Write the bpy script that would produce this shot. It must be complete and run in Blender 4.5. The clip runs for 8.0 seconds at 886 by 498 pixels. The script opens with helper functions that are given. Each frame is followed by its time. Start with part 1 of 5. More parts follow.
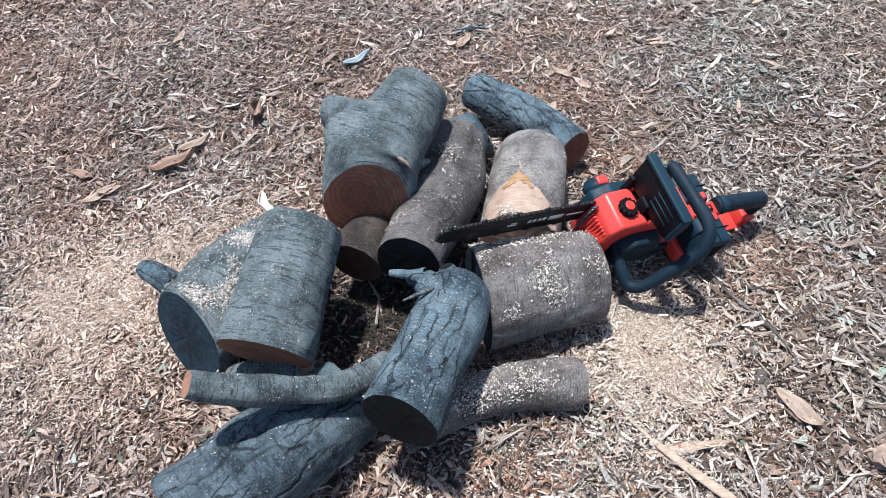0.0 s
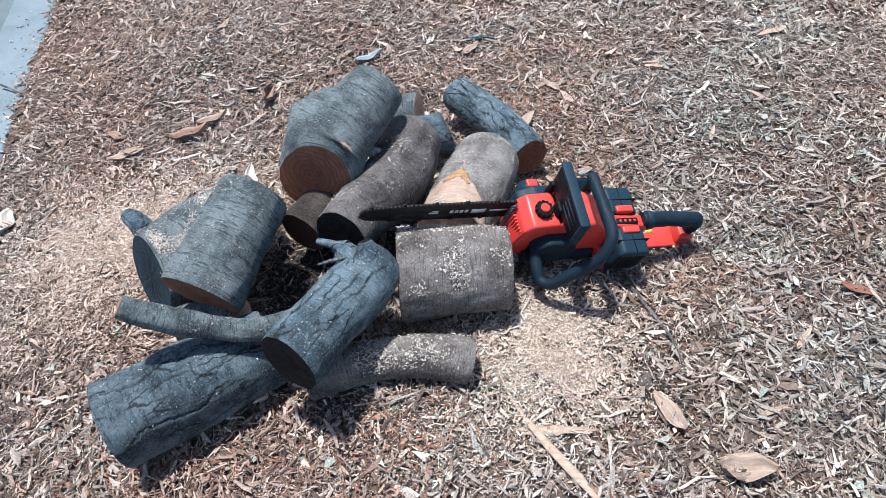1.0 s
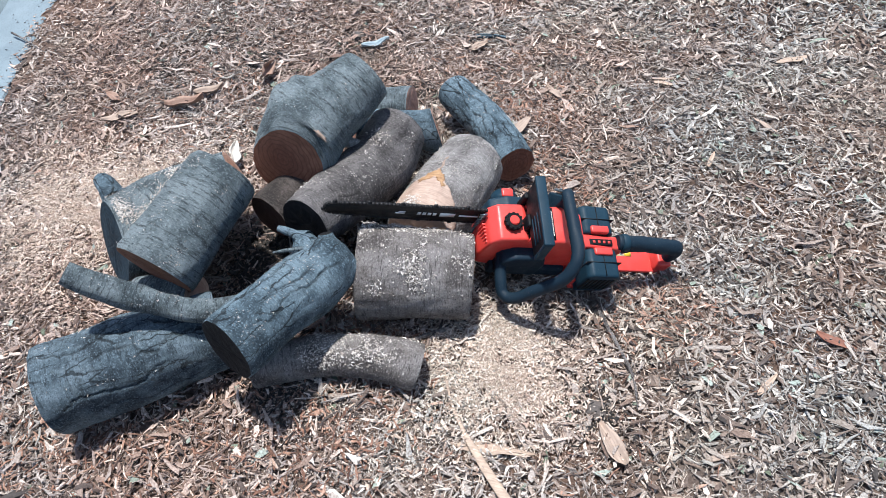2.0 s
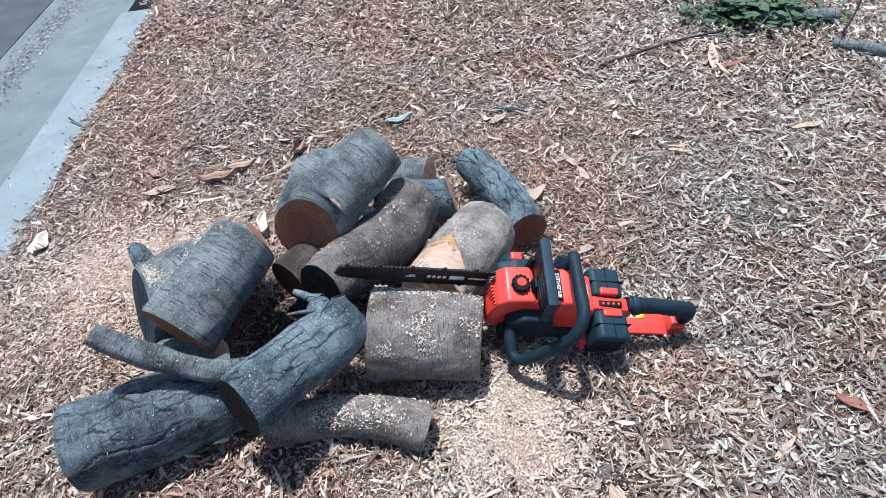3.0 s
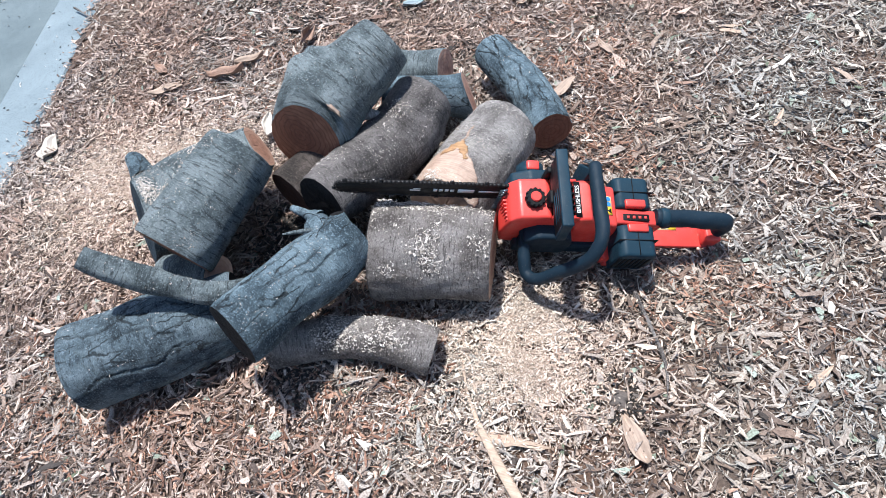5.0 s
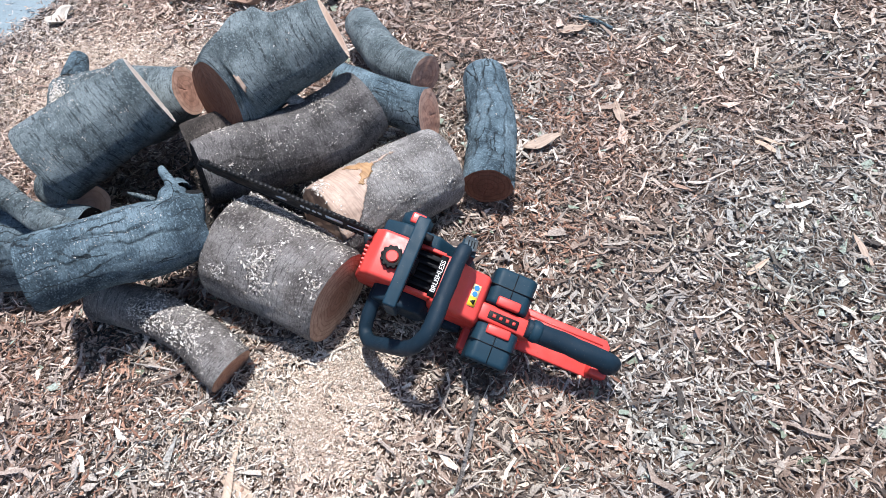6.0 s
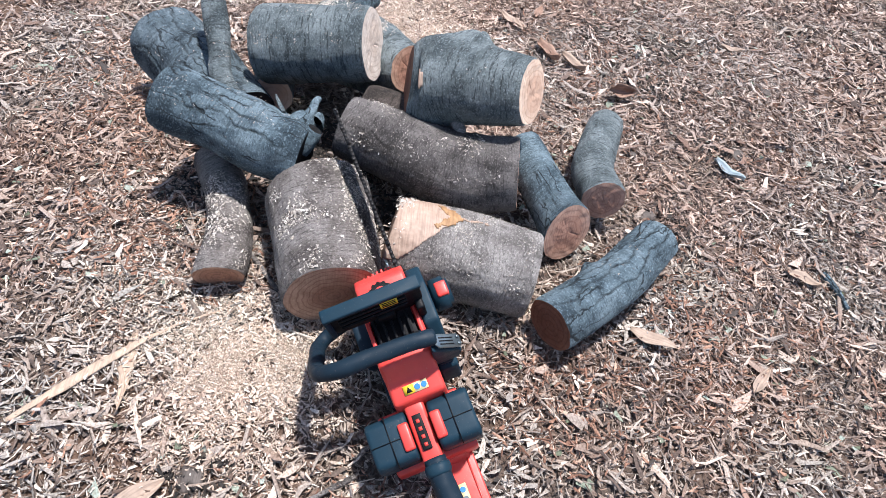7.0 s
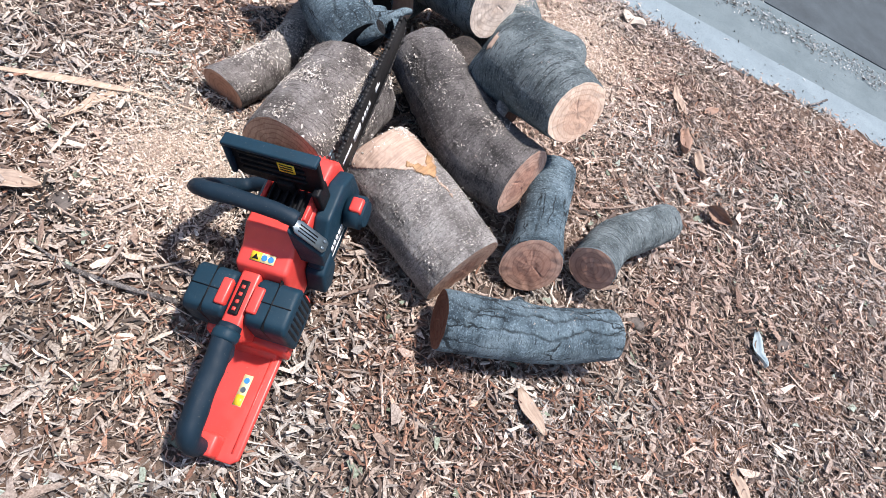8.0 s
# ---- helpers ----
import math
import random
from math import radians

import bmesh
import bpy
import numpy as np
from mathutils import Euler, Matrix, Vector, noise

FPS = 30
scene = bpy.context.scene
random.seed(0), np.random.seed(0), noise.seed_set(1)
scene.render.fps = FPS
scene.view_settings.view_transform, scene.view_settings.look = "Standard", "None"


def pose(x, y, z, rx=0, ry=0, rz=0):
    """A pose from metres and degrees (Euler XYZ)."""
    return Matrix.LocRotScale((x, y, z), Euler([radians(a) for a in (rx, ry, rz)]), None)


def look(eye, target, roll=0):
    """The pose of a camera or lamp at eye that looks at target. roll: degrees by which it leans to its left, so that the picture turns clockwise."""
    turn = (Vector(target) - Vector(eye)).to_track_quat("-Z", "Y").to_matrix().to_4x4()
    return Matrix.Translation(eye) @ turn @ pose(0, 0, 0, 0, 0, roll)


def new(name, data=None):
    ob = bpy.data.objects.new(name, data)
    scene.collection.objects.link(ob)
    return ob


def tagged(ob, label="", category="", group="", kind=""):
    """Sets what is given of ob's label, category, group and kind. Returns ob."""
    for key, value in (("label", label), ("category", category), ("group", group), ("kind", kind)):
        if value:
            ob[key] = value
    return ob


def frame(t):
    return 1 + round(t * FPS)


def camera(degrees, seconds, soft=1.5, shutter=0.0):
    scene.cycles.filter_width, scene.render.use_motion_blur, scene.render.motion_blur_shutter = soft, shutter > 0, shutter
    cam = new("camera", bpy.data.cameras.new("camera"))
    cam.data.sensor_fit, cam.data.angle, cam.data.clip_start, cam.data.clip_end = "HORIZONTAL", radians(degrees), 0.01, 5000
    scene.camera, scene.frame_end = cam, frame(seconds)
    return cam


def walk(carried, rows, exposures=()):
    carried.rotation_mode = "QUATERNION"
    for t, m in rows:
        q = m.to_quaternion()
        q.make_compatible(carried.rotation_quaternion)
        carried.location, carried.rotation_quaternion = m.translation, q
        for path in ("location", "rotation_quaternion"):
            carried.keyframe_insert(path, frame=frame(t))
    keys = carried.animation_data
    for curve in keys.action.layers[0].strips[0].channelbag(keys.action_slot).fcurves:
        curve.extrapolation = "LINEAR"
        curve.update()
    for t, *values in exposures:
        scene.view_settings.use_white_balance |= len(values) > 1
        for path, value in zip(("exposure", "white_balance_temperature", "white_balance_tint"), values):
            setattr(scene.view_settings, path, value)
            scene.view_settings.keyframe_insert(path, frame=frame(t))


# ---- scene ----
cam = camera(66.0, 8.0, soft=0.7)
PATH = [
    (0, (0.117, 0.074, 1.272), (-0.055, 1.367, -0.245), -7.2),
    (0.1, (0.146, 0.063, 1.276), (-0.055, 1.374, -0.221), -7.3),
    (0.2, (0.183, 0.054, 1.287), (-0.156, 1.297, -0.242), -11.7),
    (0.3, (0.238, 0.039, 1.28), (-0.123, 1.316, -0.216), -12.8),
    (0.4, (0.307, 0.023, 1.314), (0.052, 1.285, -0.217), -10.2),
    (0.5, (0.364, 0.005, 1.319), (0.132, 1.3, -0.188), -8.4),
    (0.7, (0.418, -0.018, 1.329), (0.225, 1.328, -0.138), -2.7),
    (1, (0.489, -0.031, 1.332), (0.071, 1.244, -0.151), -8.3),
    (1.2, (0.522, 0.013, 1.293), (0.148, 1.243, -0.239), -3.5),
    (1.3, (0.532, 0.035, 1.306), (0.092, 1.24, -0.227), -5.8),
    (1.5, (0.559, 0.063, 1.323), (0.069, 1.28, -0.186), -6.9),
    (1.7, (0.572, 0.062, 1.32), (0.117, 1.28, -0.199), -4.5),
    (2.8, (0.697, 0.018, 1.316), (0.102, 1.324, -0.078), -6.3),
    (2.9, (0.697, 0.024, 1.321), (0.081, 1.335, -0.058), -6.9),
    (3, (0.697, 0.032, 1.328), (0.056, 1.37, -0.014), -7.7),
    (3.2, (0.694, 0.034, 1.317), (0.043, 1.33, -0.06), -9.1),
    (3.5, (0.685, 0.046, 1.311), (0.044, 1.323, -0.088), -9.0),
    (4, (0.665, 0.074, 1.304), (0.077, 1.328, -0.138), -7.4),
    (4.3, (0.66, 0.102, 1.305), (0.069, 1.329, -0.16), -8.0),
    (4.5, (0.653, 0.124, 1.3), (0.13, 1.324, -0.211), -6.7),
    (4.6, (0.652, 0.137, 1.295), (0.116, 1.304, -0.239), -7.5),
    (4.7, (0.654, 0.151, 1.29), (0.071, 1.253, -0.274), -10.3),
    (5.8, (0.989, 0.518, 1.247), (0.079, 1.353, -0.326), -9.3),
    (5.9, (0.988, 0.59, 1.224), (0.116, 1.41, -0.378), -4.9),
    (6, (0.994, 0.661, 1.203), (0.084, 1.45, -0.394), -4.6),
    (6.1, (0.996, 0.704, 1.204), (0.115, 1.458, -0.425), -3.1),
    (6.2, (1.008, 0.748, 1.202), (0.175, 1.502, -0.452), 1.6),
    (6.3, (1.012, 0.792, 1.204), (0.165, 1.537, -0.447), 3.4),
    (6.5, (1.018, 0.867, 1.201), (0.03, 1.469, -0.431), -1.3),
    (6.6, (1.033, 0.91, 1.19), (-0.026, 1.411, -0.431), -2.7),
    (6.7, (1.039, 0.949, 1.178), (-0.034, 1.397, -0.45), 1.2),
    (6.8, (1.056, 0.989, 1.164), (-0.098, 1.362, -0.426), 1.6),
    (6.9, (1.079, 1.03, 1.149), (-0.173, 1.317, -0.384), 6.9),
    (7, (1.096, 1.071, 1.138), (-0.245, 1.232, -0.337), 11.7),
    (7.1, (1.146, 1.147, 1.145), (-0.253, 1.241, -0.281), 15.3),
    (7.2, (1.165, 1.194, 1.14), (-0.195, 1.18, -0.327), 15.1),
    (7.3, (1.17, 1.248, 1.153), (-0.136, 1.123, -0.356), 16.8),
    (7.5, (1.178, 1.347, 1.156), (-0.136, 1.076, -0.327), 17.9),
    (7.7, (1.12, 1.409, 1.134), (-0.213, 1.101, -0.324), 24.3),
    (8, (1.031, 1.501, 1.111), (-0.233, 1.211, -0.411), 34.0),
]
walk(cam, [(t, look(eye, target, roll)) for t, eye, target, roll in PATH],
     exposures=[(0.0, 0.81, 6250, 8), (3.0, 0.93, 6250, 9), (4.5, 1.0, 6280, 9), (6.0, 0.96, 6280, 10), (8.0, 0.99, 6700, 14)])

# ---- world and sun ----
SUN_FROM = Vector((-0.13, 0.17, 1.25)).normalized()
world = bpy.data.worlds.new("world")
scene.world = world
world.use_nodes = True
wn = world.node_tree.nodes
sky = wn.new("ShaderNodeTexSky")
sky.sky_type, sky.sun_disc = "NISHITA", False
sky.sun_elevation = math.asin(SUN_FROM.z)
sky.sun_rotation = math.atan2(SUN_FROM.x, SUN_FROM.y)
wn["Background"].inputs["Strength"].default_value = 0.1
world.node_tree.links.new(sky.outputs[0], wn["Background"].inputs["Color"])
sun = new("sun", bpy.data.lights.new("sun", "SUN"))
sun.data.energy, sun.data.angle, sun.data.color = 3.95, radians(3.0), (1.0, 0.975, 0.945)
sun.matrix_world = look(SUN_FROM * 10, (0, 0, 0))


# ---- material tools ----
class Nodes:
    """A small builder for one node material."""

    def __init__(self, name, rough=0.8, metal=0.0):
        self.mat = bpy.data.materials.new(name)
        self.mat.use_nodes = True
        self.tree = self.mat.node_tree
        self.shader = self.tree.nodes["Principled BSDF"]
        self.shader.inputs["Roughness"].default_value = rough
        self.shader.inputs["Metallic"].default_value = metal

    def node(self, kind, **values):
        n = self.tree.nodes.new(kind)
        for key, value in values.items():
            n.inputs[key.replace("_", " ")].default_value = value
        return n

    def link(self, a, b):
        self.tree.links.new(a, b)

    def attr(self, name):
        n = self.tree.nodes.new("ShaderNodeAttribute")
        n.attribute_name = name
        return n.outputs["Vector"] if name == "grain" else n.outputs["Fac"]

    def place(self):
        return self.tree.nodes.new("ShaderNodeNewGeometry").outputs["Position"]

    def local(self):
        return self.tree.nodes.new("ShaderNodeTexCoord").outputs["Object"]

    def island(self):
        return self.tree.nodes.new("ShaderNodeNewGeometry").outputs["Random Per Island"]

    def stretch(self, vec, scale):
        n = self.tree.nodes.new("ShaderNodeMapping")
        n.inputs["Scale"].default_value = scale
        self.link(vec, n.inputs["Vector"])
        return n.outputs[0]

    def noise(self, vec, scale, detail=4.0, rough=0.55, distort=0.0):
        n = self.node("ShaderNodeTexNoise", Scale=scale, Detail=detail, Roughness=rough, Distortion=distort)
        self.link(vec, n.inputs["Vector"])
        return n.outputs["Fac"]

    def ramp(self, fac, stops, constant=False):
        n = self.tree.nodes.new("ShaderNodeValToRGB")
        n.color_ramp.interpolation = "CONSTANT" if constant else "LINEAR"
        el = n.color_ramp.elements
        while len(el) < len(stops):
            el.new(0.5)
        for e, (at, c) in zip(el, stops):
            e.position = at
            e.color = (c, c, c, 1) if isinstance(c, (int, float)) else (*c, 1)
        self.link(fac, n.inputs["Fac"])
        return n.outputs["Color"]

    def mix(self, fac, a, b, mode="MIX"):
        n = self.tree.nodes.new("ShaderNodeMix")
        n.data_type, n.blend_type = "RGBA", mode
        for value, socket in ((fac, n.inputs["Factor"]), (a, n.inputs["A"]), (b, n.inputs["B"])):
            slot = [s for s in n.inputs if s.name == socket.name and s.enabled][0]
            if isinstance(value, (int, float)):
                slot.default_value = value if slot.type == "VALUE" else (value, value, value, 1)
            elif isinstance(value, tuple):
                slot.default_value = (*value, 1)
            else:
                self.link(value, slot)
        return [o for o in n.outputs if o.enabled][0]

    def math(self, op, a, b=0.0):
        n = self.tree.nodes.new("ShaderNodeMath")
        n.operation = op
        for value, slot in ((a, n.inputs[0]), (b, n.inputs[1])):
            if isinstance(value, (int, float)):
                slot.default_value = value
            else:
                self.link(value, slot)
        return n.outputs[0]

    def bump(self, height, strength, distance, before=None):
        n = self.node("ShaderNodeBump", Strength=strength, Distance=distance)
        self.link(height, n.inputs["Height"])
        if before is not None:
            self.link(before, n.inputs["Normal"])
        return n.outputs[0]

    def done(self, color, normal=None, rough=None):
        if isinstance(color, tuple):
            self.shader.inputs["Base Color"].default_value = (*color, 1)
        else:
            self.link(color, self.shader.inputs["Base Color"])
        if normal is not None:
            self.link(normal, self.shader.inputs["Normal"])
        if rough is not None:
            self.link(rough, self.shader.inputs["Roughness"])
        return self.mat


def bark_material(name, light, mid, dark, moss=(0.2, 0.22, 0.2), lines=0.5, split=0.0):
    """Smooth bark: bands of pores round the stem, fine streaks along it, pale lichen, dark cracks."""
    m = Nodes(name, 0.86)
    m.shader.inputs["Specular IOR Level"].default_value = 0.3
    g = m.attr("grain")
    patches = m.noise(g, 14, 5, 0.6)
    bands = m.noise(m.stretch(g, (20, 20, 170)), 1.0, 5, 0.7, 0.6)
    dots = m.noise(m.stretch(g, (230, 230, 330)), 1.0, 3, 0.6)
    streaks = m.noise(m.stretch(g, (150, 150, 45)), 1.0, 5, 0.7, 0.5)
    grit = m.noise(g, 520, 3, 0.7)
    scratch = m.noise(m.stretch(g, (110, 110, 420)), 1.0, 4, 0.7, 0.4)
    c = m.ramp(patches, [(0.38, dark), (0.5, mid), (0.63, light)])
    c = m.mix(m.ramp(bands, [(0.39, lines), (0.47, 0.0)]), c, tuple(v * 0.42 for v in dark))
    c = m.mix(m.ramp(dots, [(0.54, 0.0), (0.64, 0.5)]), c, tuple(min(1, v * 1.7) for v in light))
    c = m.mix(m.ramp(streaks, [(0.3, 0.5), (0.45, 0.0)]), c, tuple(v * 0.5 for v in mid))
    c = m.mix(m.ramp(m.noise(g, 34, 6, 0.7), [(0.55, 0.0), (0.7, 0.6)]), c, moss)
    c = m.mix(m.ramp(grit, [(0.32, 0.75), (0.47, 0.0)]), c, tuple(v * 0.6 for v in dark))
    c = m.mix(m.ramp(scratch, [(0.34, 0.8), (0.45, 0.0)]), c, tuple(v * 0.4 for v in dark))
    bend = m.tree.nodes.new("ShaderNodeVectorMath")
    bend.operation = "ADD"
    shift = m.node("ShaderNodeTexNoise", Scale=38.0, Detail=4.0)
    m.link(g, shift.inputs["Vector"])
    small = m.tree.nodes.new("ShaderNodeVectorMath")
    small.operation = "SCALE"
    small.inputs["Scale"].default_value = 0.022
    m.link(shift.outputs["Color"], small.inputs[0])
    m.link(g, bend.inputs[0])
    m.link(small.outputs[0], bend.inputs[1])
    cells = m.node("ShaderNodeTexVoronoi", Scale=1.0)
    cells.feature = "DISTANCE_TO_EDGE"
    m.link(m.stretch(bend.outputs[0], (30, 30, 6)), cells.inputs["Vector"])
    seams = m.ramp(cells.outputs["Distance"], [(0.0, 1.0), (0.018, 0.95), (0.036, 0.0)])
    seams = m.math("MULTIPLY", seams, m.ramp(m.noise(g, 11, 2), [(0.45, 0.0), (0.54, split)]))
    c = m.mix(seams, c, tuple(v * 0.22 for v in dark))
    # crack grooves: dark colour of their own, plus their inner shade painted in
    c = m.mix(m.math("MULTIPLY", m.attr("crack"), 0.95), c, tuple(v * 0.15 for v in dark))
    n = m.bump(m.math("SUBTRACT", 1.0, seams), 0.7, 0.004)
    n = m.bump(bands, 0.9, 0.006, n)
    n = m.bump(scratch, 0.8, 0.003, n)
    n = m.bump(streaks, 0.7, 0.004, n)
    n = m.bump(m.noise(g, 120, 5, 0.75), 0.9, 0.006, n)
    n = m.bump(grit, 0.9, 0.003, n)
    return m.done(c, n)


def wood_end_material(name, pale, heart, ring, rough=0.75):
    """Sawn end grain: growth rings round the pith, darker heartwood, saw marks and drying checks."""
    m = Nodes(name, rough)
    m.shader.inputs["Specular IOR Level"].default_value = 0.2
    g = m.attr("grain")
    sep = m.tree.nodes.new("ShaderNodeVectorMath")
    sep.operation = "LENGTH"
    m.link(m.stretch(g, (1, 1, 0)), sep.inputs[0])
    r = m.math("ADD", sep.outputs["Value"], m.math("MULTIPLY", m.math("SUBTRACT", m.noise(g, 22, 3), 0.5), 0.022))
    wave = m.math("SINE", m.math("MULTIPLY", r, 560.0))
    c = m.ramp(m.math("DIVIDE", r, 0.1), [(0.0, heart), (0.32, heart), (0.46, tuple((a + b) / 2 for a, b in zip(heart, pale))), (0.72, pale)])
    c = m.mix(m.ramp(wave, [(0.5, 0.0), (0.95, 0.5)]), c, ring)
    c = m.mix(m.ramp(m.noise(g, 45, 6, 0.7), [(0.35, 0.5), (0.6, 0.0)]), c, ring)
    saw = m.noise(m.stretch(g, (500, 14, 1)), 1.0, 3)
    c = m.mix(m.ramp(saw, [(0.4, 0.25), (0.55, 0.0)]), c, ring)
    n = m.bump(saw, 0.5, 0.002)
    return m.done(c, m.bump(m.noise(g, 300, 3), 0.35, 0.001, n))


BARK_GREY = bark_material("grey_bark", (0.25, 0.297, 0.312), (0.164, 0.201, 0.214), (0.072, 0.094, 0.104), (0.23, 0.272, 0.28), 0.85, 0.2)
BARK_BLUE = bark_material("weathered_blue_grey_bark", (0.213, 0.292, 0.34), (0.118, 0.173, 0.21), (0.044, 0.07, 0.09), (0.19, 0.25, 0.28), 0.4, 0.9)
BARK_NIGHT = bark_material("dark_blue_weathered_bark", (0.19, 0.25, 0.29), (0.105, 0.148, 0.178), (0.035, 0.052, 0.066), (0.18, 0.225, 0.245), 0.5, 0.8)
BARK_BROWN = bark_material("brown_grey_bark", (0.31, 0.287, 0.275), (0.205, 0.184, 0.173), (0.098, 0.086, 0.081), (0.28, 0.265, 0.25), 0.65, 0.2)
BARK_DARK = bark_material("dark_brown_bark", (0.12, 0.10, 0.09), (0.07, 0.058, 0.052), (0.035, 0.03, 0.027), (0.12, 0.11, 0.1))
BARK_UMBER = bark_material("dark_umber_bark", (0.235, 0.217, 0.211), (0.153, 0.14, 0.136), (0.072, 0.066, 0.064), (0.215, 0.205, 0.2), 0.6, 0.3)
BARK_PALE = bark_material("pale_grey_bark", (0.45, 0.425, 0.408), (0.32, 0.3, 0.287), (0.165, 0.153, 0.146), (0.4, 0.385, 0.37), 0.45, 0.15)
END_DULL = wood_end_material("dull_weathered_sawn_wood", (0.3, 0.235, 0.2), (0.24, 0.175, 0.145), (0.13, 0.09, 0.072))
# Red-brown end grain with the shade under the pile put into its colour.
END_SHADED = wood_end_material("shaded_red_brown_sawn_wood", (0.10, 0.058, 0.044), (0.08, 0.045, 0.034), (0.04, 0.022, 0.017))
END_GREY = wood_end_material("grey_dried_sawn_wood", (0.72, 0.64, 0.57), (0.6, 0.5, 0.43), (0.42, 0.33, 0.27))
END_RED = wood_end_material("red_brown_sawn_wood", (0.24, 0.115, 0.075), (0.17, 0.075, 0.05), (0.09, 0.038, 0.026))
END_PALE = wood_end_material("pale_fresh_sawn_wood", (0.82, 0.67, 0.54), (0.6, 0.41, 0.31), (0.46, 0.29, 0.21))
END_ROSE = wood_end_material("rosy_sawn_wood", (0.6, 0.41, 0.32), (0.5, 0.285, 0.21), (0.28, 0.14, 0.1))
END_TAN = wood_end_material("tan_sawn_wood", (0.53, 0.355, 0.26), (0.36, 0.19, 0.13), (0.2, 0.1, 0.068))
END_BARE = wood_end_material("bare_split_wood", (0.36, 0.245, 0.18), (0.34, 0.225, 0.165), (0.27, 0.175, 0.125))
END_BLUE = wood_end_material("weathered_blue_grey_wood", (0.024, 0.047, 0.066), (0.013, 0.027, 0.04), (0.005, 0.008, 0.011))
END_BLACK = wood_end_material("near_black_sawn_wood", (0.016, 0.016, 0.018), (0.01, 0.01, 0.011), (0.005, 0.005, 0.005))


def chip_material(name, stops, stain=0.0):
    """Shredded wood: every splinter takes its own shade, wide patches lean to rust or to grey."""
    m = Nodes(name, 0.85)
    p = m.place()
    c = m.ramp(m.island(), stops)
    wide = m.noise(p, 1.7, 3, 0.6)
    c = m.mix(m.ramp(wide, [(0.42, stain), (0.62, 0.0)]), c, (1.0, 0.79, 0.68), "MULTIPLY")
    c = m.mix(m.ramp(m.noise(p, 4.3, 2), [(0.5, 0.0), (0.7, stain)]), c, (0.86, 0.93, 0.9), "MULTIPLY")
    c = m.mix(m.ramp(m.noise(p, 9, 4, 0.65), [(0.36, stain), (0.5, 0.0)]), c, (0.62, 0.62, 0.64), "MULTIPLY")
    lean = m.tree.nodes.new("ShaderNodeSeparateXYZ")
    m.link(p, lean.inputs[0])
    drift = m.math("ADD", m.math("MULTIPLY", lean.outputs["X"], 0.5), m.math("MULTIPLY", m.math("SUBTRACT", m.noise(p, 1.1, 4, 0.65), 0.5), 2.2))
    c = m.mix(m.ramp(drift, [(0.1, 0.0), (0.45, stain)]), c, (0.95, 1.0, 1.0), "MULTIPLY")
    c = m.mix(m.ramp(drift, [(-0.0, stain), (0.12, 0.0)]), c, (1.0, 0.89, 0.86), "MULTIPLY")
    grain = m.noise(m.stretch(p, (260, 260, 260)), 1.0, 3)
    c = m.mix(m.ramp(grain, [(0.35, 0.8), (0.62, 0.0)]), c, (0.42, 0.38, 0.35), "MULTIPLY")
    return m.done(c, m.bump(grain, 0.7, 0.001))


CHIPS = chip_material("shredded_wood_chips", [
    (0.0, (0.05, 0.044, 0.041)), (0.09, (0.12, 0.1, 0.09)), (0.22, (0.235, 0.178, 0.148)), (0.36, (0.32, 0.27, 0.235)),
    (0.54, (0.41, 0.378, 0.35)), (0.7, (0.35, 0.345, 0.33)), (0.85, (0.56, 0.515, 0.465)), (1.0, (0.82, 0.775, 0.715))], 0.6)
DUST = chip_material("fresh_sawdust", [(0.0, (0.37, 0.275, 0.22)), (0.25, (0.56, 0.45, 0.365)), (0.7, (0.72, 0.625, 0.53)), (1.0, (0.84, 0.785, 0.71))], 0.2)
SPECKS = chip_material("pale_sawdust_flakes", [(0.0, (0.42, 0.37, 0.32)), (0.4, (0.62, 0.575, 0.52)), (1.0, (0.84, 0.81, 0.77))])


def soil_material():
    m = Nodes("brown_mulch_soil", 0.95)
    p = m.place()
    c = m.ramp(m.noise(p, 60, 6, 0.75), [(0.3, (0.07, 0.053, 0.043)), (0.5, (0.15, 0.113, 0.092)), (0.7, (0.26, 0.212, 0.178))])
    c = m.mix(m.ramp(m.noise(p, 2.1, 3), [(0.4, 0.7), (0.6, 0.0)]), c, (0.9, 0.62, 0.46), "MULTIPLY")
    return m.done(c, m.bump(m.noise(p, 110, 5, 0.7), 0.9, 0.02))


def concrete_material(name, light, dark):
    m = Nodes(name, 0.88)
    p = m.place()
    c = m.ramp(m.noise(p, 6, 6, 0.65), [(0.3, dark), (0.7, light)])
    c = m.mix(m.ramp(m.noise(p, 190, 3, 0.7), [(0.35, 0.5), (0.5, 0.0)]), c, tuple(v * 0.55 for v in dark))
    c = m.mix(m.ramp(m.noise(p, 2.3, 5, 0.7), [(0.55, 0.0), (0.75, 0.5)]), c, tuple(v * 0.6 for v in dark))
    return m.done(c, m.bump(m.noise(p, 240, 4, 0.7), 0.4, 0.003))


SOIL = soil_material()
CONCRETE = concrete_material("pale_kerb_concrete", (0.195, 0.245, 0.27), (0.14, 0.182, 0.206))
GUTTER = concrete_material("grey_gutter_concrete", (0.135, 0.172, 0.186), (0.088, 0.118, 0.13))
ASPHALT = concrete_material("dark_asphalt", (0.055, 0.072, 0.083), (0.028, 0.037, 0.044))


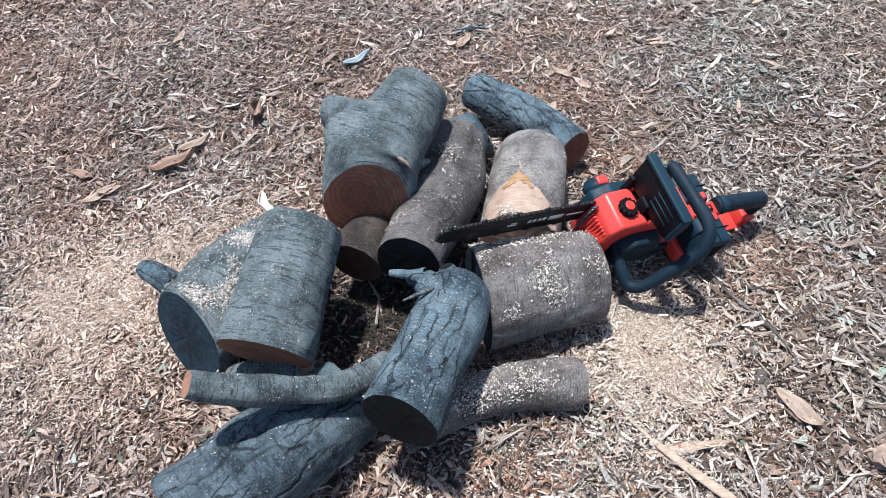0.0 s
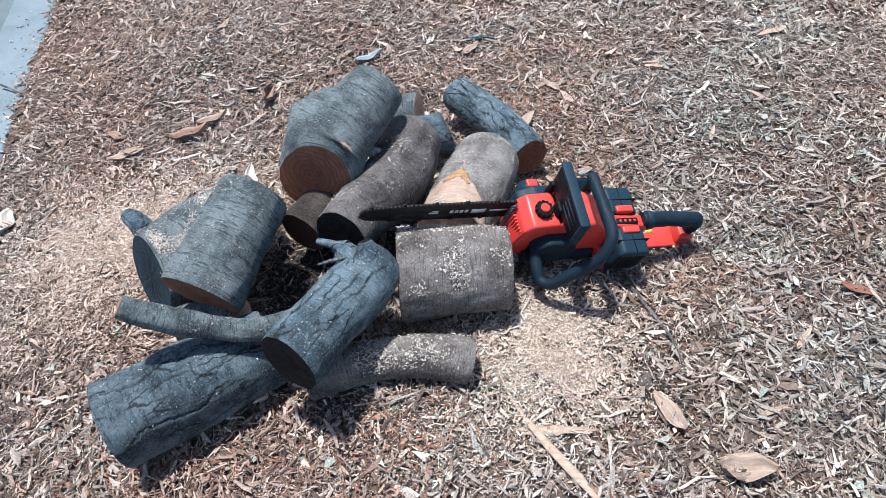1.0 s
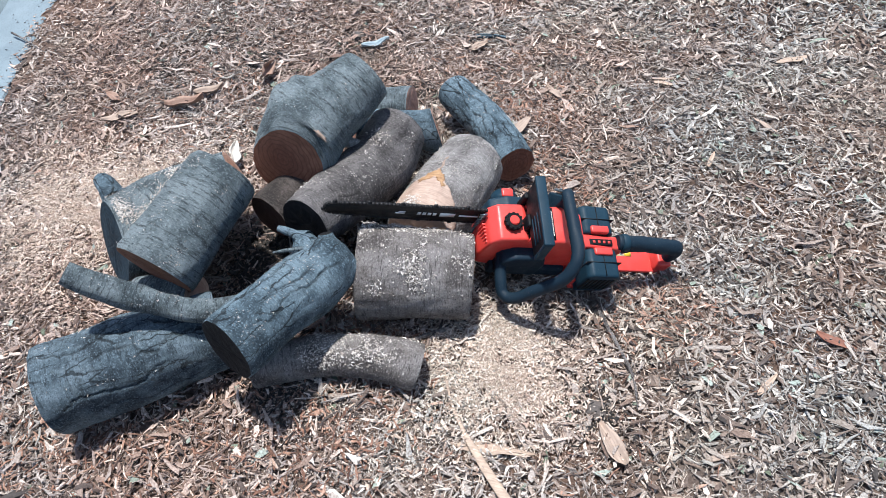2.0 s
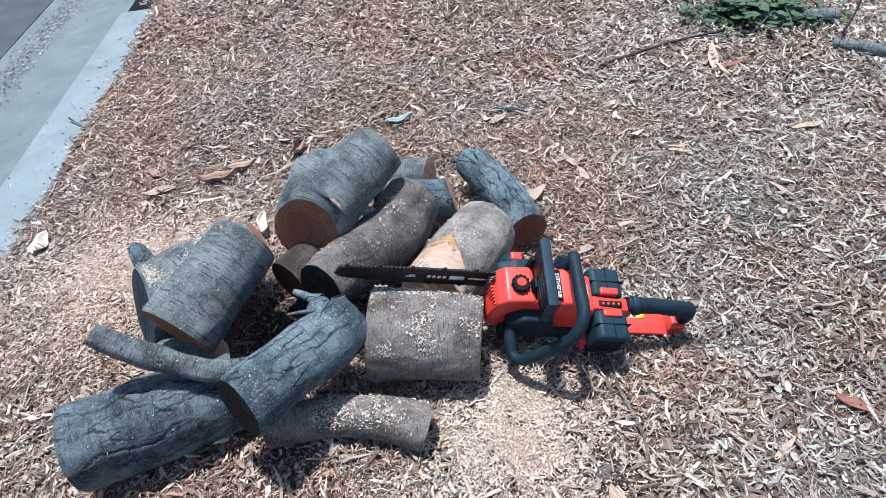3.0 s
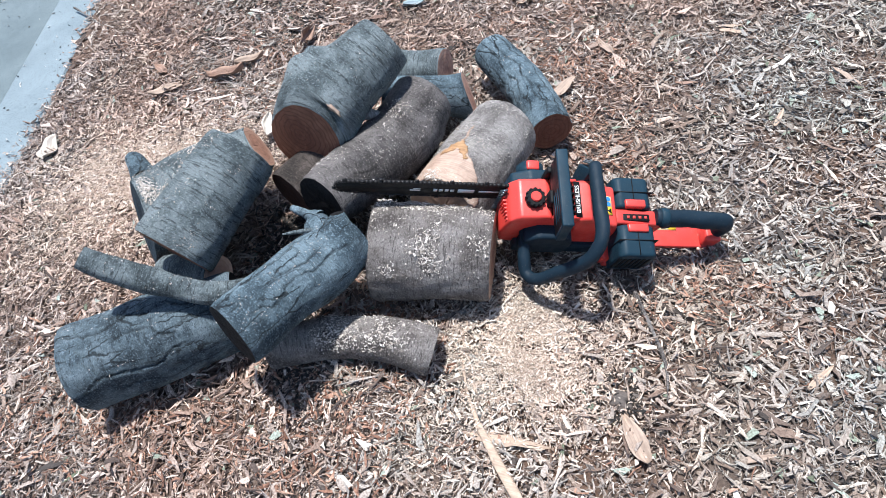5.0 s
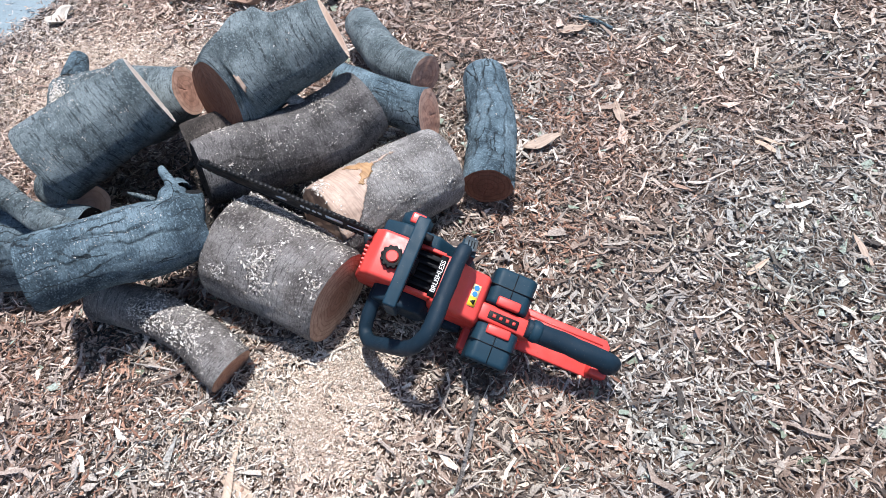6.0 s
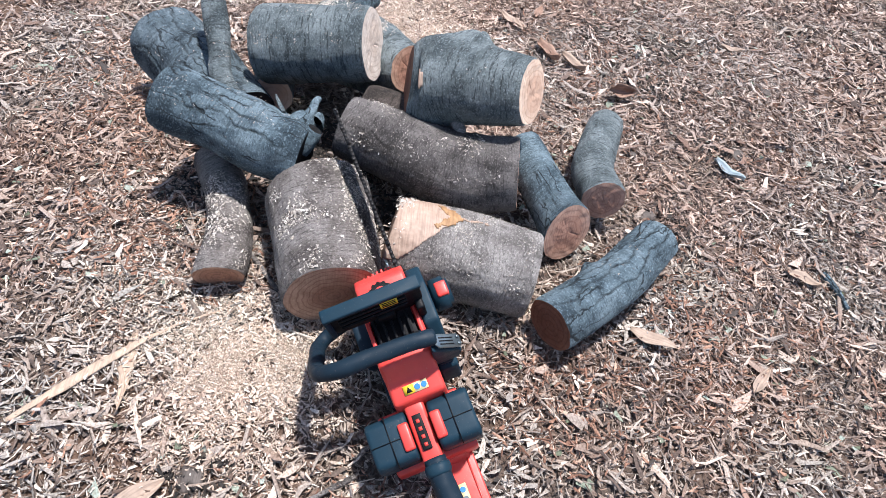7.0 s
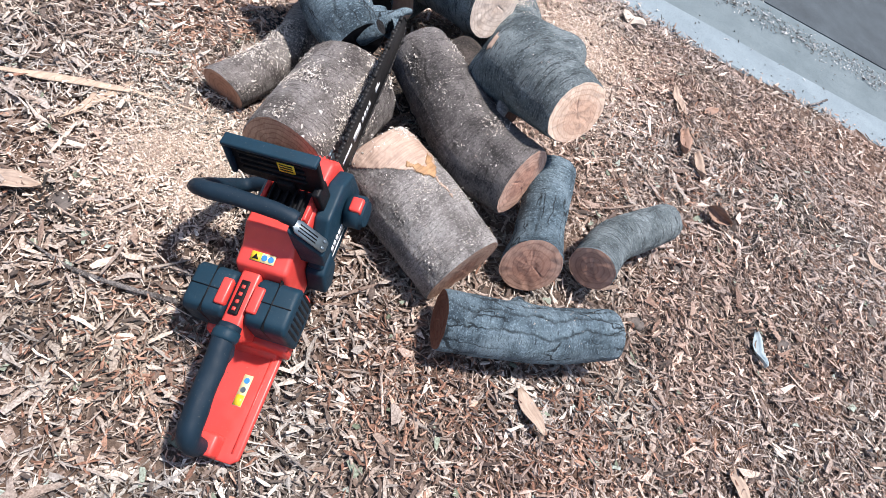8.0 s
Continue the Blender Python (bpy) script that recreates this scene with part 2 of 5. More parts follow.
def plastic_material(name, color, rough, grain=0.3):
    m = Nodes(name, rough)
    p = m.local()
    c = m.mix(m.ramp(m.noise(p, 26, 4, 0.6), [(0.4, 0.35), (0.6, 0.0)]), color, tuple(v * 0.72 for v in color))
    c = m.mix(m.ramp(m.noise(p, 240, 4, 0.8), [(0.63, 0.0), (0.75, 0.28)]), c, (0.45, 0.38, 0.3))
    rough_map = m.ramp(m.noise(p, 40, 3), [(0.3, max(0.05, rough - 0.1)), (0.7, rough + 0.12)])
    return m.done(c, m.bump(m.noise(p, 900, 2), grain, 0.0006), rough_map)


RED = plastic_material("glossy_red_plastic", (0.62, 0.052, 0.042), 0.4, 0.2)
NAVY = plastic_material("dark_blue_grey_plastic", (0.007, 0.028, 0.046), 0.56)
RUBBER = plastic_material("black_rubber", (0.006, 0.018, 0.031), 0.6)
BLACK = plastic_material("black_plastic", (0.004, 0.005, 0.007), 0.55)
BLACK.node_tree.nodes["Principled BSDF"].inputs["Specular IOR Level"].default_value = 0.18
CHROME = plastic_material("brushed_aluminium", (0.24, 0.29, 0.315), 0.4)
CHROME.node_tree.nodes["Principled BSDF"].inputs["Metallic"].default_value = 0.9
STEEL = plastic_material("dark_oiled_bar_steel", (0.013, 0.012, 0.012), 0.5)
STEEL.node_tree.nodes["Principled BSDF"].inputs["Specular IOR Level"].default_value = 0.3
NAVY.node_tree.nodes["Principled BSDF"].inputs["Specular IOR Level"].default_value = 0.22
RUBBER.node_tree.nodes["Principled BSDF"].inputs["Specular IOR Level"].default_value = 0.22
CREAM = plastic_material("pale_yellow_sticker", (0.66, 0.55, 0.3), 0.5, 0.0)
YELLOW = plastic_material("yellow_sticker", (0.75, 0.5, 0.03), 0.45, 0.0)
WHITE = plastic_material("white_print", (0.75, 0.76, 0.76), 0.5, 0.0)
BLUE = plastic_material("blue_print", (0.03, 0.2, 0.5), 0.5, 0.0)


def leaf_material(name, a, b):
    m = Nodes(name, 0.7)
    g = m.local()
    c = m.ramp(m.noise(g, 35, 5, 0.7), [(0.3, a), (0.7, b)])
    c = m.mix(m.ramp(m.noise(m.stretch(g, (20, 260, 20)), 1.0, 2), [(0.4, 0.4), (0.55, 0.0)]), c, tuple(v * 0.6 for v in a))
    return m.done(c, m.bump(m.noise(g, 120, 4), 0.4, 0.002))


LEAF_BROWN = leaf_material("dry_brown_leaf", (0.2, 0.12, 0.088), (0.36, 0.235, 0.175))
LEAF_TAN = leaf_material("dry_tan_leaf", (0.27, 0.2, 0.155), (0.41, 0.315, 0.25))
LEAF_PALE = leaf_material("pale_beige_leaf", (0.42, 0.37, 0.32), (0.58, 0.53, 0.47))
LEAF_GREY = leaf_material("silvery_grey_leaf", (0.2, 0.265, 0.3), (0.36, 0.43, 0.46))
LEAF_GREEN = leaf_material("green_weed_leaf", (0.018, 0.05, 0.022), (0.055, 0.115, 0.048))
SPLINTER = leaf_material("pale_split_wood", (0.31, 0.225, 0.165), (0.5, 0.385, 0.295))
BARK_RED = leaf_material("red_brown_bark_flake", (0.15, 0.055, 0.035), (0.28, 0.12, 0.075))
CRUMB = leaf_material("dark_crumbly_seed_pod", (0.045, 0.038, 0.034), (0.13, 0.105, 0.09))


# ---- building tools ----
def mesh_of(name, verts, faces, smooth=True):
    me = bpy.data.meshes.new(name)
    me.from_pydata([tuple(v) for v in verts], [], faces)
    if smooth:
        me.shade_smooth()
    return me


def part(name, data, material, parent=None, label=""):
    """Links a bmesh or a mesh as one object, under a thing or a part if one is given."""
    if isinstance(data, bmesh.types.BMesh):
        me = bpy.data.meshes.new(name)
        data.to_mesh(me)
        data.free()
        data = me
    data.materials.append(material)
    ob = new(name, data)
    if parent is not None:
        ob.parent = parent
    return tagged(ob, label)


def thing(name, label, category, m=Matrix(), group="", kind=""):
    ob = new(name)
    ob.empty_display_size = 0.05
    ob.matrix_world = m
    return tagged(ob, label, category, group, kind)


def ground_height(x, y):
    """The mulch bed: a low mound under the pile that falls to the kerb."""
    x, y = np.asarray(x, float), np.asarray(y, float)
    mound = 0.03 * np.exp(-(((x - 0.0) / 0.6) ** 2 + ((y - 1.15) / 0.7) ** 2))
    dip = 0.078 * np.exp(-(((x - 0.79) / 0.36) ** 2 + ((y - 1.38) / 0.4) ** 2))
    road = np.clip(((x + 1.34) * -0.912 + (y - 0.98) * -0.41 + 0.75) / 0.75, 0, 1)
    waves = 0.007 * np.sin(3.1 * x + 1.3 * y) + 0.006 * np.sin(5.3 * y - 2.2 * x + 1)
    fall = 0.045 * np.clip(y - 1.3, 0, 2.5) * np.clip((x + 0.7) / 0.8, 0, 1)
    return mound - dip - fall - 0.008 - 0.055 * road**1.5 + waves


# ---- ground, kerb and road ----
KERB_AT, KERB_ALONG, KERB_OUT = np.array((-1.34, 0.98)), np.array((-0.41, 0.912)), np.array((-0.912, -0.41))


def build_ground():
    nx, ny = 181, 181
    xs, ys = np.linspace(-3.0, 3.0, nx), np.linspace(-1.5, 4.5, ny)
    gx, gy = np.meshgrid(xs, ys)
    out = (gx - KERB_AT[0]) * KERB_OUT[0] + (gy - KERB_AT[1]) * KERB_OUT[1]
    far = np.maximum(np.abs(gx) / 3.0, np.abs(gy - 1.5) / 3.0)
    h = ground_height(gx, gy)
    for j in range(ny):
        for i in range(nx):
            h[j, i] += 0.008 * noise.noise((gx[j, i] * 14, gy[j, i] * 14, 0))
    h = np.where(out > 0.03, np.minimum(h, -0.30), h)
    stretch = np.where(far > 0.99, 30.0, 1.0)
    px, py = gx * stretch, (gy - 1.5) * stretch + 1.5
    verts = np.stack([px, py, h], -1).reshape(-1, 3)
    faces = [(j * nx + i, j * nx + i + 1, (j + 1) * nx + i + 1, (j + 1) * nx + i) for j in range(ny - 1) for i in range(nx - 1)]
    ob = part("ground", mesh_of("ground", verts, faces), SOIL)
    return tagged(ob, "brown mulch soil under shredded wood chips", "ground", kind="structure")


def kerb_piece(name, label, category, profile, start, end, material, kind="structure", step=0.12, rough=0.002):
    """A strip of concrete that follows the road: profile of (out, z), closed below."""
    n = max(2, int((end - start) / step))
    verts, faces = [], []
    k = len(profile)
    for i in range(n + 1):
        t = start + (end - start) * i / n
        for o, z in profile:
            xy = KERB_AT + KERB_ALONG * t + KERB_OUT * o
            verts.append((xy[0], xy[1], z + rough * noise.noise((xy[0] * 9, xy[1] * 9, z * 9))))
    for i in range(n):
        for j in range(k):
            a, b = i * k + j, i * k + (j + 1) % k
            faces.append((a, a + k, b + k, b))
    faces.append(tuple(range(k)))
    faces.append(tuple(n * k + j for j in reversed(range(k))))
    me = mesh_of(name, verts, faces, smooth=False)
    ob = part(name, me, material)
    return tagged(ob, label, category, kind=kind)


build_ground()
kerb_piece("kerb", "pale grey concrete kerb along the mulch bed", "kerb",
           [(0.0, -0.4), (0.0, -0.068), (0.008, -0.06), (0.205, -0.063), (0.22, -0.072), (0.242, -0.118), (0.242, -0.4)], -3.0, 2.08, CONCRETE)
kerb_piece("gutter", "grey concrete gutter strewn with bits of bark", "gutter",
           [(0.243, -0.4), (0.243, -0.122), (0.5, -0.132), (0.80, -0.122), (0.80, -0.4)], -3.0, 8.0, GUTTER)
kerb_piece("road", "dark asphalt road surface beside the gutter", "road",
           [(0.801, -0.4), (0.801, -0.118), (6.0, -0.08), (60.0, -0.08), (60.0, -0.4)], -30.0, 40.0, ASPHALT, step=1.0)


# ---- logs ----
def spline(points, step):
    """Centre line and radius through points of x, y, z, r."""
    p = np.array(points, float)
    if len(p) == 2:
        p = np.array([p[0], (p[0] * 2 + p[1]) / 3, (p[0] + 2 * p[1]) / 3, p[1]])
    q = np.vstack([2 * p[0] - p[1], p, 2 * p[-1] - p[-2]])
    out = []
    for i in range(1, len(q) - 2):
        a, b, c, d = q[i - 1], q[i], q[i + 1], q[i + 2]
        n = max(2, int(np.linalg.norm((c - b)[:3]) / step))
        for t in np.arange(n) / n:
            out.append(0.5 * (2 * b + (c - a) * t + (2 * a - 5 * b + 4 * c - d) * t**2 + (3 * b - a - 3 * c + d) * t**3))
    out.append(p[-1])
    return np.array(out)


def stem(points, seed=0, around=128, step=0.006, lumps=0.05, cracks=(), slant=((0, 0), (0, 0)), knots=(), flat=1.0):
    """A bark tube with its grain coordinates and the two end rings.
    cracks: (angle, depth, half width, from, to) in radians, metres and shares of the length; slant: how the cuts lean;
    knots: (share of length, angle, height, size) swellings."""
    c = spline(points, step)
    centre, radius = c[:, :3], c[:, 3]
    n = len(c)
    tangent = np.gradient(centre, axis=0)
    tangent /= np.linalg.norm(tangent, axis=1)[:, None]
    up = np.array((0.0, 0.0, 1.0)) if abs(tangent[0][2]) < 0.9 else np.array((0.0, 1.0, 0.0))
    side = np.cross(up, tangent[0])
    side /= np.linalg.norm(side)
    s = np.r_[0, np.cumsum(np.linalg.norm(np.diff(centre, axis=0), axis=1))]
    length = s[-1]
    ang = np.arange(around) / around * 2 * np.pi
    ca, sa = np.cos(ang), np.sin(ang)
    verts, grain, crack = np.zeros((n, around, 3)), np.zeros((n, around, 3)), np.zeros((n, around))
    for i in range(n):
        side = side - tangent[i] * (side @ tangent[i])
        side /= np.linalg.norm(side)
        top = np.cross(tangent[i], side)
        f = s[i] / length
        r = np.full(around, radius[i])
        for k in range(around):
            u, v = ca[k] * radius[i], sa[k] * radius[i]
            r[k] += radius[i] * lumps * 2.2 * noise.noise((u * 9 + seed * 7.3, v * 9, s[i] * 7))
            r[k] += 0.0022 * noise.noise((u * 46 + seed * 3.1, v * 46, s[i] * 20))
            r[k] += 0.0009 * noise.noise((u * 150 + seed, v * 150, s[i] * 150))
        for at, angle, high, size in knots:
            da = (ang - angle + np.pi) % (2 * np.pi) - np.pi
            r += high * np.exp(-((da * radius[i] / size) ** 2) - ((s[i] - at * length) / size) ** 2)
        for j, (angle, depth, half, f0, f1) in enumerate(cracks):
            if f0 <= f <= f1:
                w = angle + 0.28 * noise.noise((s[i] * 17, seed * 2.3 + j * 5.1, 0)) + 0.1 * noise.noise((s[i] * 75, seed + j * 3.7, 4))
                taper = min(1.0, (f - f0) * 14 + 0.25, (f1 - f) * 14 + 0.25) * (0.65 + 0.5 * noise.noise((s[i] * 30, j, seed)))
                da = ((ang - w + np.pi) % (2 * np.pi) - np.pi) * radius[i]
                dent = np.exp(-((da / half) ** 2)) * max(0, taper)
                lip = np.exp(-(((np.abs(da) - 2.2 * half) / (1.6 * half)) ** 2)) * max(0, taper)
                r += 0.3 * depth * lip - depth * dent
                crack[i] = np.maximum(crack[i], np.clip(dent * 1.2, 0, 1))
        share = np.clip(1 - f * 3, 0, 1), np.clip(f * 3 - 2, 0, 1)
        lean = radius[i] * (share[0] * (slant[0][0] * ca + slant[0][1] * sa) + share[1] * (slant[1][0] * ca + slant[1][1] * sa))
        rim = 1 - 0.035 * np.exp(-min(s[i], length - s[i]) / 0.004)
        verts[i] = centre[i] + (r * rim * ca)[:, None] * side + (r * rim * sa * flat)[:, None] * top + lean[:, None] * tangent[i]
        grain[i] = np.stack([ca * radius[i] + seed * 1.7, sa * radius[i] + seed * 0.9, np.full(around, s[i])], -1)
    return verts, grain, crack, tangent


def finish(me, grain, crack=None):
    a = me.attributes.new("grain", "FLOAT_VECTOR", "POINT")
    a.data.foreach_set("vector", np.ascontiguousarray(grain, dtype=np.float32).ravel())
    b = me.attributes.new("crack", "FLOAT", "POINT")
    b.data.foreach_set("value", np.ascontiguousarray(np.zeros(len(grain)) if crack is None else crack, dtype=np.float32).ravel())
    return me


def tube_mesh(name, verts, grain, crack, base):
    n, k = verts.shape[:2]
    faces = [(i * k + j, i * k + (j + 1) % k, (i + 1) * k + (j + 1) % k, (i + 1) * k + j) for i in range(n - 1) for j in range(k)]
    return finish(mesh_of(name, verts.reshape(-1, 3) - base, faces), grain.reshape(-1, 3), crack.ravel())


def cap_mesh(name, ring, out, base, seed, checks=5, dish=0.0, pith=(0.0, 0.0)):
    """A sawn end: rings of faces from the rim to the pith, a little rough, with drying checks."""
    k, steps = len(ring), 12
    mid = ring.mean(0)
    a = np.array(ring[0] - mid)
    a /= np.linalg.norm(a)
    b = np.cross(out, a)
    verts, grain = [], []
    for q in range(steps):
        f = 1 - q / steps
        for j in range(k):
            p = mid + (ring[j] - mid) * f
            u, v = (p - mid) @ a, (p - mid) @ b
            h = 0.0016 * noise.noise((u * 60 + seed, v * 60, seed)) + 0.001 * noise.noise((u * 220, v * 220 + seed, 1)) + dish * (1 - f * f)
            th = math.atan2(v, u)
            for cnum in range(checks):
                d = abs((th - 2.39996 * (cnum + seed) + math.pi) % (2 * math.pi) - math.pi) * f
                if d < 0.03 and 0.15 + 0.1 * (cnum % 3) < f < 0.55 + 0.12 * (cnum % 4):
                    h -= 0.0016 * (1 - d / 0.03)
            verts.append(p + out * (h if q else 0.0))
            grain.append((u - pith[0], v - pith[1], seed * 1.3))
    verts.append(mid + out * dish)
    grain.append((-pith[0], -pith[1], seed * 1.3))
    faces = [(q * k + j, q * k + (j + 1) % k, (q + 1) * k + (j + 1) % k, (q + 1) * k + j) for q in range(steps - 1) for j in range(k)]
    faces += [((steps - 1) * k + j, (steps - 1) * k + (j + 1) % k, steps * k) for j in range(k)]
    d1, d2 = verts[1] - verts[0], verts[k] - verts[0]
    if np.cross(d1, d2) @ out < 0:
        faces = [f[::-1] for f in faces]
    return finish(mesh_of(name, np.array(verts) - base, faces), np.array(grain))


LOGS = {}


def log(key, label, points, bark, ends, seed, twigs=(), pith=(0.0, 0.0), checks=(2, 2), **shape):
    """A sawn log: bark and two cut faces, with the stubs of its twigs."""
    verts, grain, crack, tangent = stem(points, seed, **shape)
    base = np.array(points, float)[:, :3].mean(0)
    base[2] = min(p[2] - p[3] for p in points)
    ob = thing("log", label, "log", Matrix.Translation(base), group="sawn logs in the pile")
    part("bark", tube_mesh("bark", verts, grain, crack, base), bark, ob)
    part("cut_face", cap_mesh("cut_face", verts[0], -tangent[0], base, seed, checks[0], pith=pith), ends[0], ob)
    part("cut_face", cap_mesh("cut_face", verts[-1], tangent[-1], base, seed + 1, checks[1], pith=pith), ends[1], ob)
    for n, (pts, mat, end) in enumerate(twigs):
        v, g, c, t = stem(pts, seed + 9 + n, around=28, step=0.0035, lumps=0.3)
        twig = part("twig_stub", tube_mesh("twig_stub", v, g, c, base), mat, ob)
        part("stub_end", cap_mesh("stub_end", v[-1], t[-1], base, seed + n, 2), end, twig)
    LOGS[key] = (verts, ob)
    return ob


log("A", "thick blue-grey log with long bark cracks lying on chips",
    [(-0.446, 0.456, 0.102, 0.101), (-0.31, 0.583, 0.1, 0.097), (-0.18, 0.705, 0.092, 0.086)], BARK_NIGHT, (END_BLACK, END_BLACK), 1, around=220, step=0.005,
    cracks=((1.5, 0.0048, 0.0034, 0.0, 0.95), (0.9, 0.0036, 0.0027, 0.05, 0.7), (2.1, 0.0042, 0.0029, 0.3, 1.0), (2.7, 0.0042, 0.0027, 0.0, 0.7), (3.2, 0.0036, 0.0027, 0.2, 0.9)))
log("B", "thin crooked grey branch lying across the thick logs",
    [(-0.392, 0.6, 0.337, 0.022), (-0.345, 0.612, 0.298, 0.027), (-0.3, 0.63, 0.26, 0.029), (-0.24, 0.647, 0.228, 0.025), (-0.167, 0.669, 0.205, 0.026), (-0.10, 0.73, 0.175, 0.026)],
    BARK_GREY, (END_TAN, END_DULL), 2, around=48, step=0.006, lumps=0.08)
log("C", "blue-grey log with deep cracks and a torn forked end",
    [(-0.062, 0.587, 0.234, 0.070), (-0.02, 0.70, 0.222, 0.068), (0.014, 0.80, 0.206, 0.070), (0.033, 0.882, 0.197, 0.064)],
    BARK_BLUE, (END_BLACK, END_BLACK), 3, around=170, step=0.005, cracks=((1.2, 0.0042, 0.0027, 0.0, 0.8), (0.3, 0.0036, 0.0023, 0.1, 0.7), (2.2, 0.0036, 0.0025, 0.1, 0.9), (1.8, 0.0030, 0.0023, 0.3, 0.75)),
    knots=((0.93, 1.7, 0.012, 0.022), (0.86, 2.3, 0.01, 0.02)),
    twigs=(([(0.005, 0.842, 0.22, 0.036), (-0.018, 0.862, 0.234, 0.03), (-0.036, 0.876, 0.238, 0.025)], BARK_BLUE, END_BLACK),
           ([(-0.03, 0.875, 0.244, 0.016), (-0.06, 0.884, 0.248, 0.0105), (-0.082, 0.886, 0.25, 0.0085), (-0.1, 0.89, 0.247, 0.0075)], BARK_BLUE, END_TAN),
           ([(-0.035, 0.888, 0.228, 0.024), (-0.056, 0.893, 0.226, 0.018), (-0.066, 0.896, 0.22, 0.012)], BARK_BLUE, END_BLACK),
           ([(0.02, 0.868, 0.22, 0.03), (0.012, 0.892, 0.24, 0.022), (0.008, 0.9, 0.252, 0.016)], BARK_BLUE, END_BLACK),
           ([(-0.01, 0.835, 0.27, 0.005), (-0.04, 0.818, 0.272, 0.0055), (-0.066, 0.808, 0.268, 0.003)], BARK_GREY, END_TAN)))
log("D", "short straight grey log tilted on the pile",
    [(-0.326, 0.730, 0.213, 0.091), (-0.305, 0.853, 0.248, 0.087), (-0.284, 0.985, 0.280, 0.082)], BARK_GREY, (END_RED, END_GREY), 4, lumps=0.03, pith=(0.02, 0.01))
log("E", "large knobbly grey log resting on top of the pile",
    [(-0.167, 1.072, 0.262, 0.088), (-0.15, 1.13, 0.288, 0.099), (-0.108, 1.21, 0.324, 0.083), (-0.052, 1.32, 0.366, 0.066)], BARK_GREY, (END_RED, END_PALE), 5,
    knots=((0.42, 0.3, 0.045, 0.045), (0.56, 0.75, 0.018, 0.016)), pith=(0.01, -0.01), slant=((-0.35, 0.5), (0, 0)),
    twigs=(([(-0.08, 1.178, 0.27, 0.017), (-0.045, 1.195, 0.25, 0.012), (-0.018, 1.208, 0.238, 0.010)], BARK_PALE, END_TAN),))
log("F", "pale brown log with an orange scar beside the saw",
    [(0.153, 1.068, 0.113, 0.09), (0.175, 1.22, 0.107, 0.094), (0.195, 1.367, 0.10, 0.090)], BARK_PALE, (END_BARE, END_TAN), 6, lumps=0.03, around=240, step=0.003, slant=((0, 0.12), (0, 0)))
log("G", "stout brown log dusted with sawdust under the bar",
    [(0.065, 0.915, 0.128, 0.108), (0.185, 0.948, 0.12, 0.104), (0.309, 0.981, 0.108, 0.097)], BARK_BROWN, (END_BLUE, END_TAN), 7, lumps=0.03)
log("K", "long bent brown log with a near-black end",
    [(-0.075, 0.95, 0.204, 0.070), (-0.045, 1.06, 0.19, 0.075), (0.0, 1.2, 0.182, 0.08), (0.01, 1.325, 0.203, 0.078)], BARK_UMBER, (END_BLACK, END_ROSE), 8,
    cracks=((0.5, 0.0024, 0.0027, 0.0, 0.7), (2.4, 0.0018, 0.0018, 0.0, 0.5)))
log("I", "slim blue-grey log with a red sawn end",
    [(0.072, 1.452, 0.112, 0.064), (0.03, 1.428, 0.128, 0.054), (-0.02, 1.395, 0.145, 0.05), (-0.124, 1.339, 0.172, 0.05)], BARK_BLUE, (END_ROSE, END_TAN), 9, around=90, slant=((0.0, 0.55), (0, 0)), cracks=((1.0, 0.0018, 0.0018, 0.1, 0.6),))
log("J", "grey log with a pale ringed end behind the pile",
    [(-0.038, 1.545, 0.115, 0.052), (-0.16, 1.54, 0.1, 0.05), (-0.27, 1.57, 0.092, 0.05), (-0.36, 1.602, 0.09, 0.048)], BARK_GREY, (END_ROSE, END_TAN), 10, around=72)
log("H", "blue-grey log with long dark cracks lying on chips",
    [(0.305, 1.402, 0.085, 0.058), (0.2, 1.53, 0.092, 0.056), (0.05, 1.662, 0.098, 0.052)], BARK_BLUE, (END_RED, END_BLACK), 11, around=160, step=0.005,
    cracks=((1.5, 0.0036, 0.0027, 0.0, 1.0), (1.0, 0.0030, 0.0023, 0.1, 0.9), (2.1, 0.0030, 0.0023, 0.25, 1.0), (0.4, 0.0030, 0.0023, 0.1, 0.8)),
    knots=((0.42, 0.4, 0.012, 0.015),))
log("L", "brown branch log dusted with sawdust on the chips",
    [(-0.09, 0.65, 0.05, 0.044), (0.02, 0.708, 0.056, 0.046), (0.14, 0.744, 0.058, 0.048), (0.256, 0.752, 0.058, 0.05)], BARK_BROWN, (END_BLACK, END_TAN), 12, around=72,
    slant=((0, 0), (-0.1, 0.35)))
log("M", "thick crooked log with a blue-grey weathered end",
    [(-0.522, 0.812, 0.148, 0.102), (-0.465, 0.91, 0.155, 0.1), (-0.40, 1.0, 0.165, 0.09), (-0.325, 1.075, 0.2, 0.058)], BARK_GREY, (END_BLUE, END_TAN), 13, slant=((0.08, 0.38), (0, 0)),
    checks=(9, 1), twigs=(([(-0.55, 0.90, 0.2, 0.03), (-0.6, 0.936, 0.2, 0.025), (-0.64, 0.96, 0.195, 0.024)], BARK_BLUE, END_BLUE),))
log("N", "dark log buried low in the pile, ends painted shaded",
    [(-0.195, 0.985, 0.162, 0.06), (-0.165, 1.08, 0.165, 0.062), (-0.13, 1.17, 0.16, 0.062)], BARK_DARK, (END_SHADED, END_SHADED), 14, around=64, step=0.01)
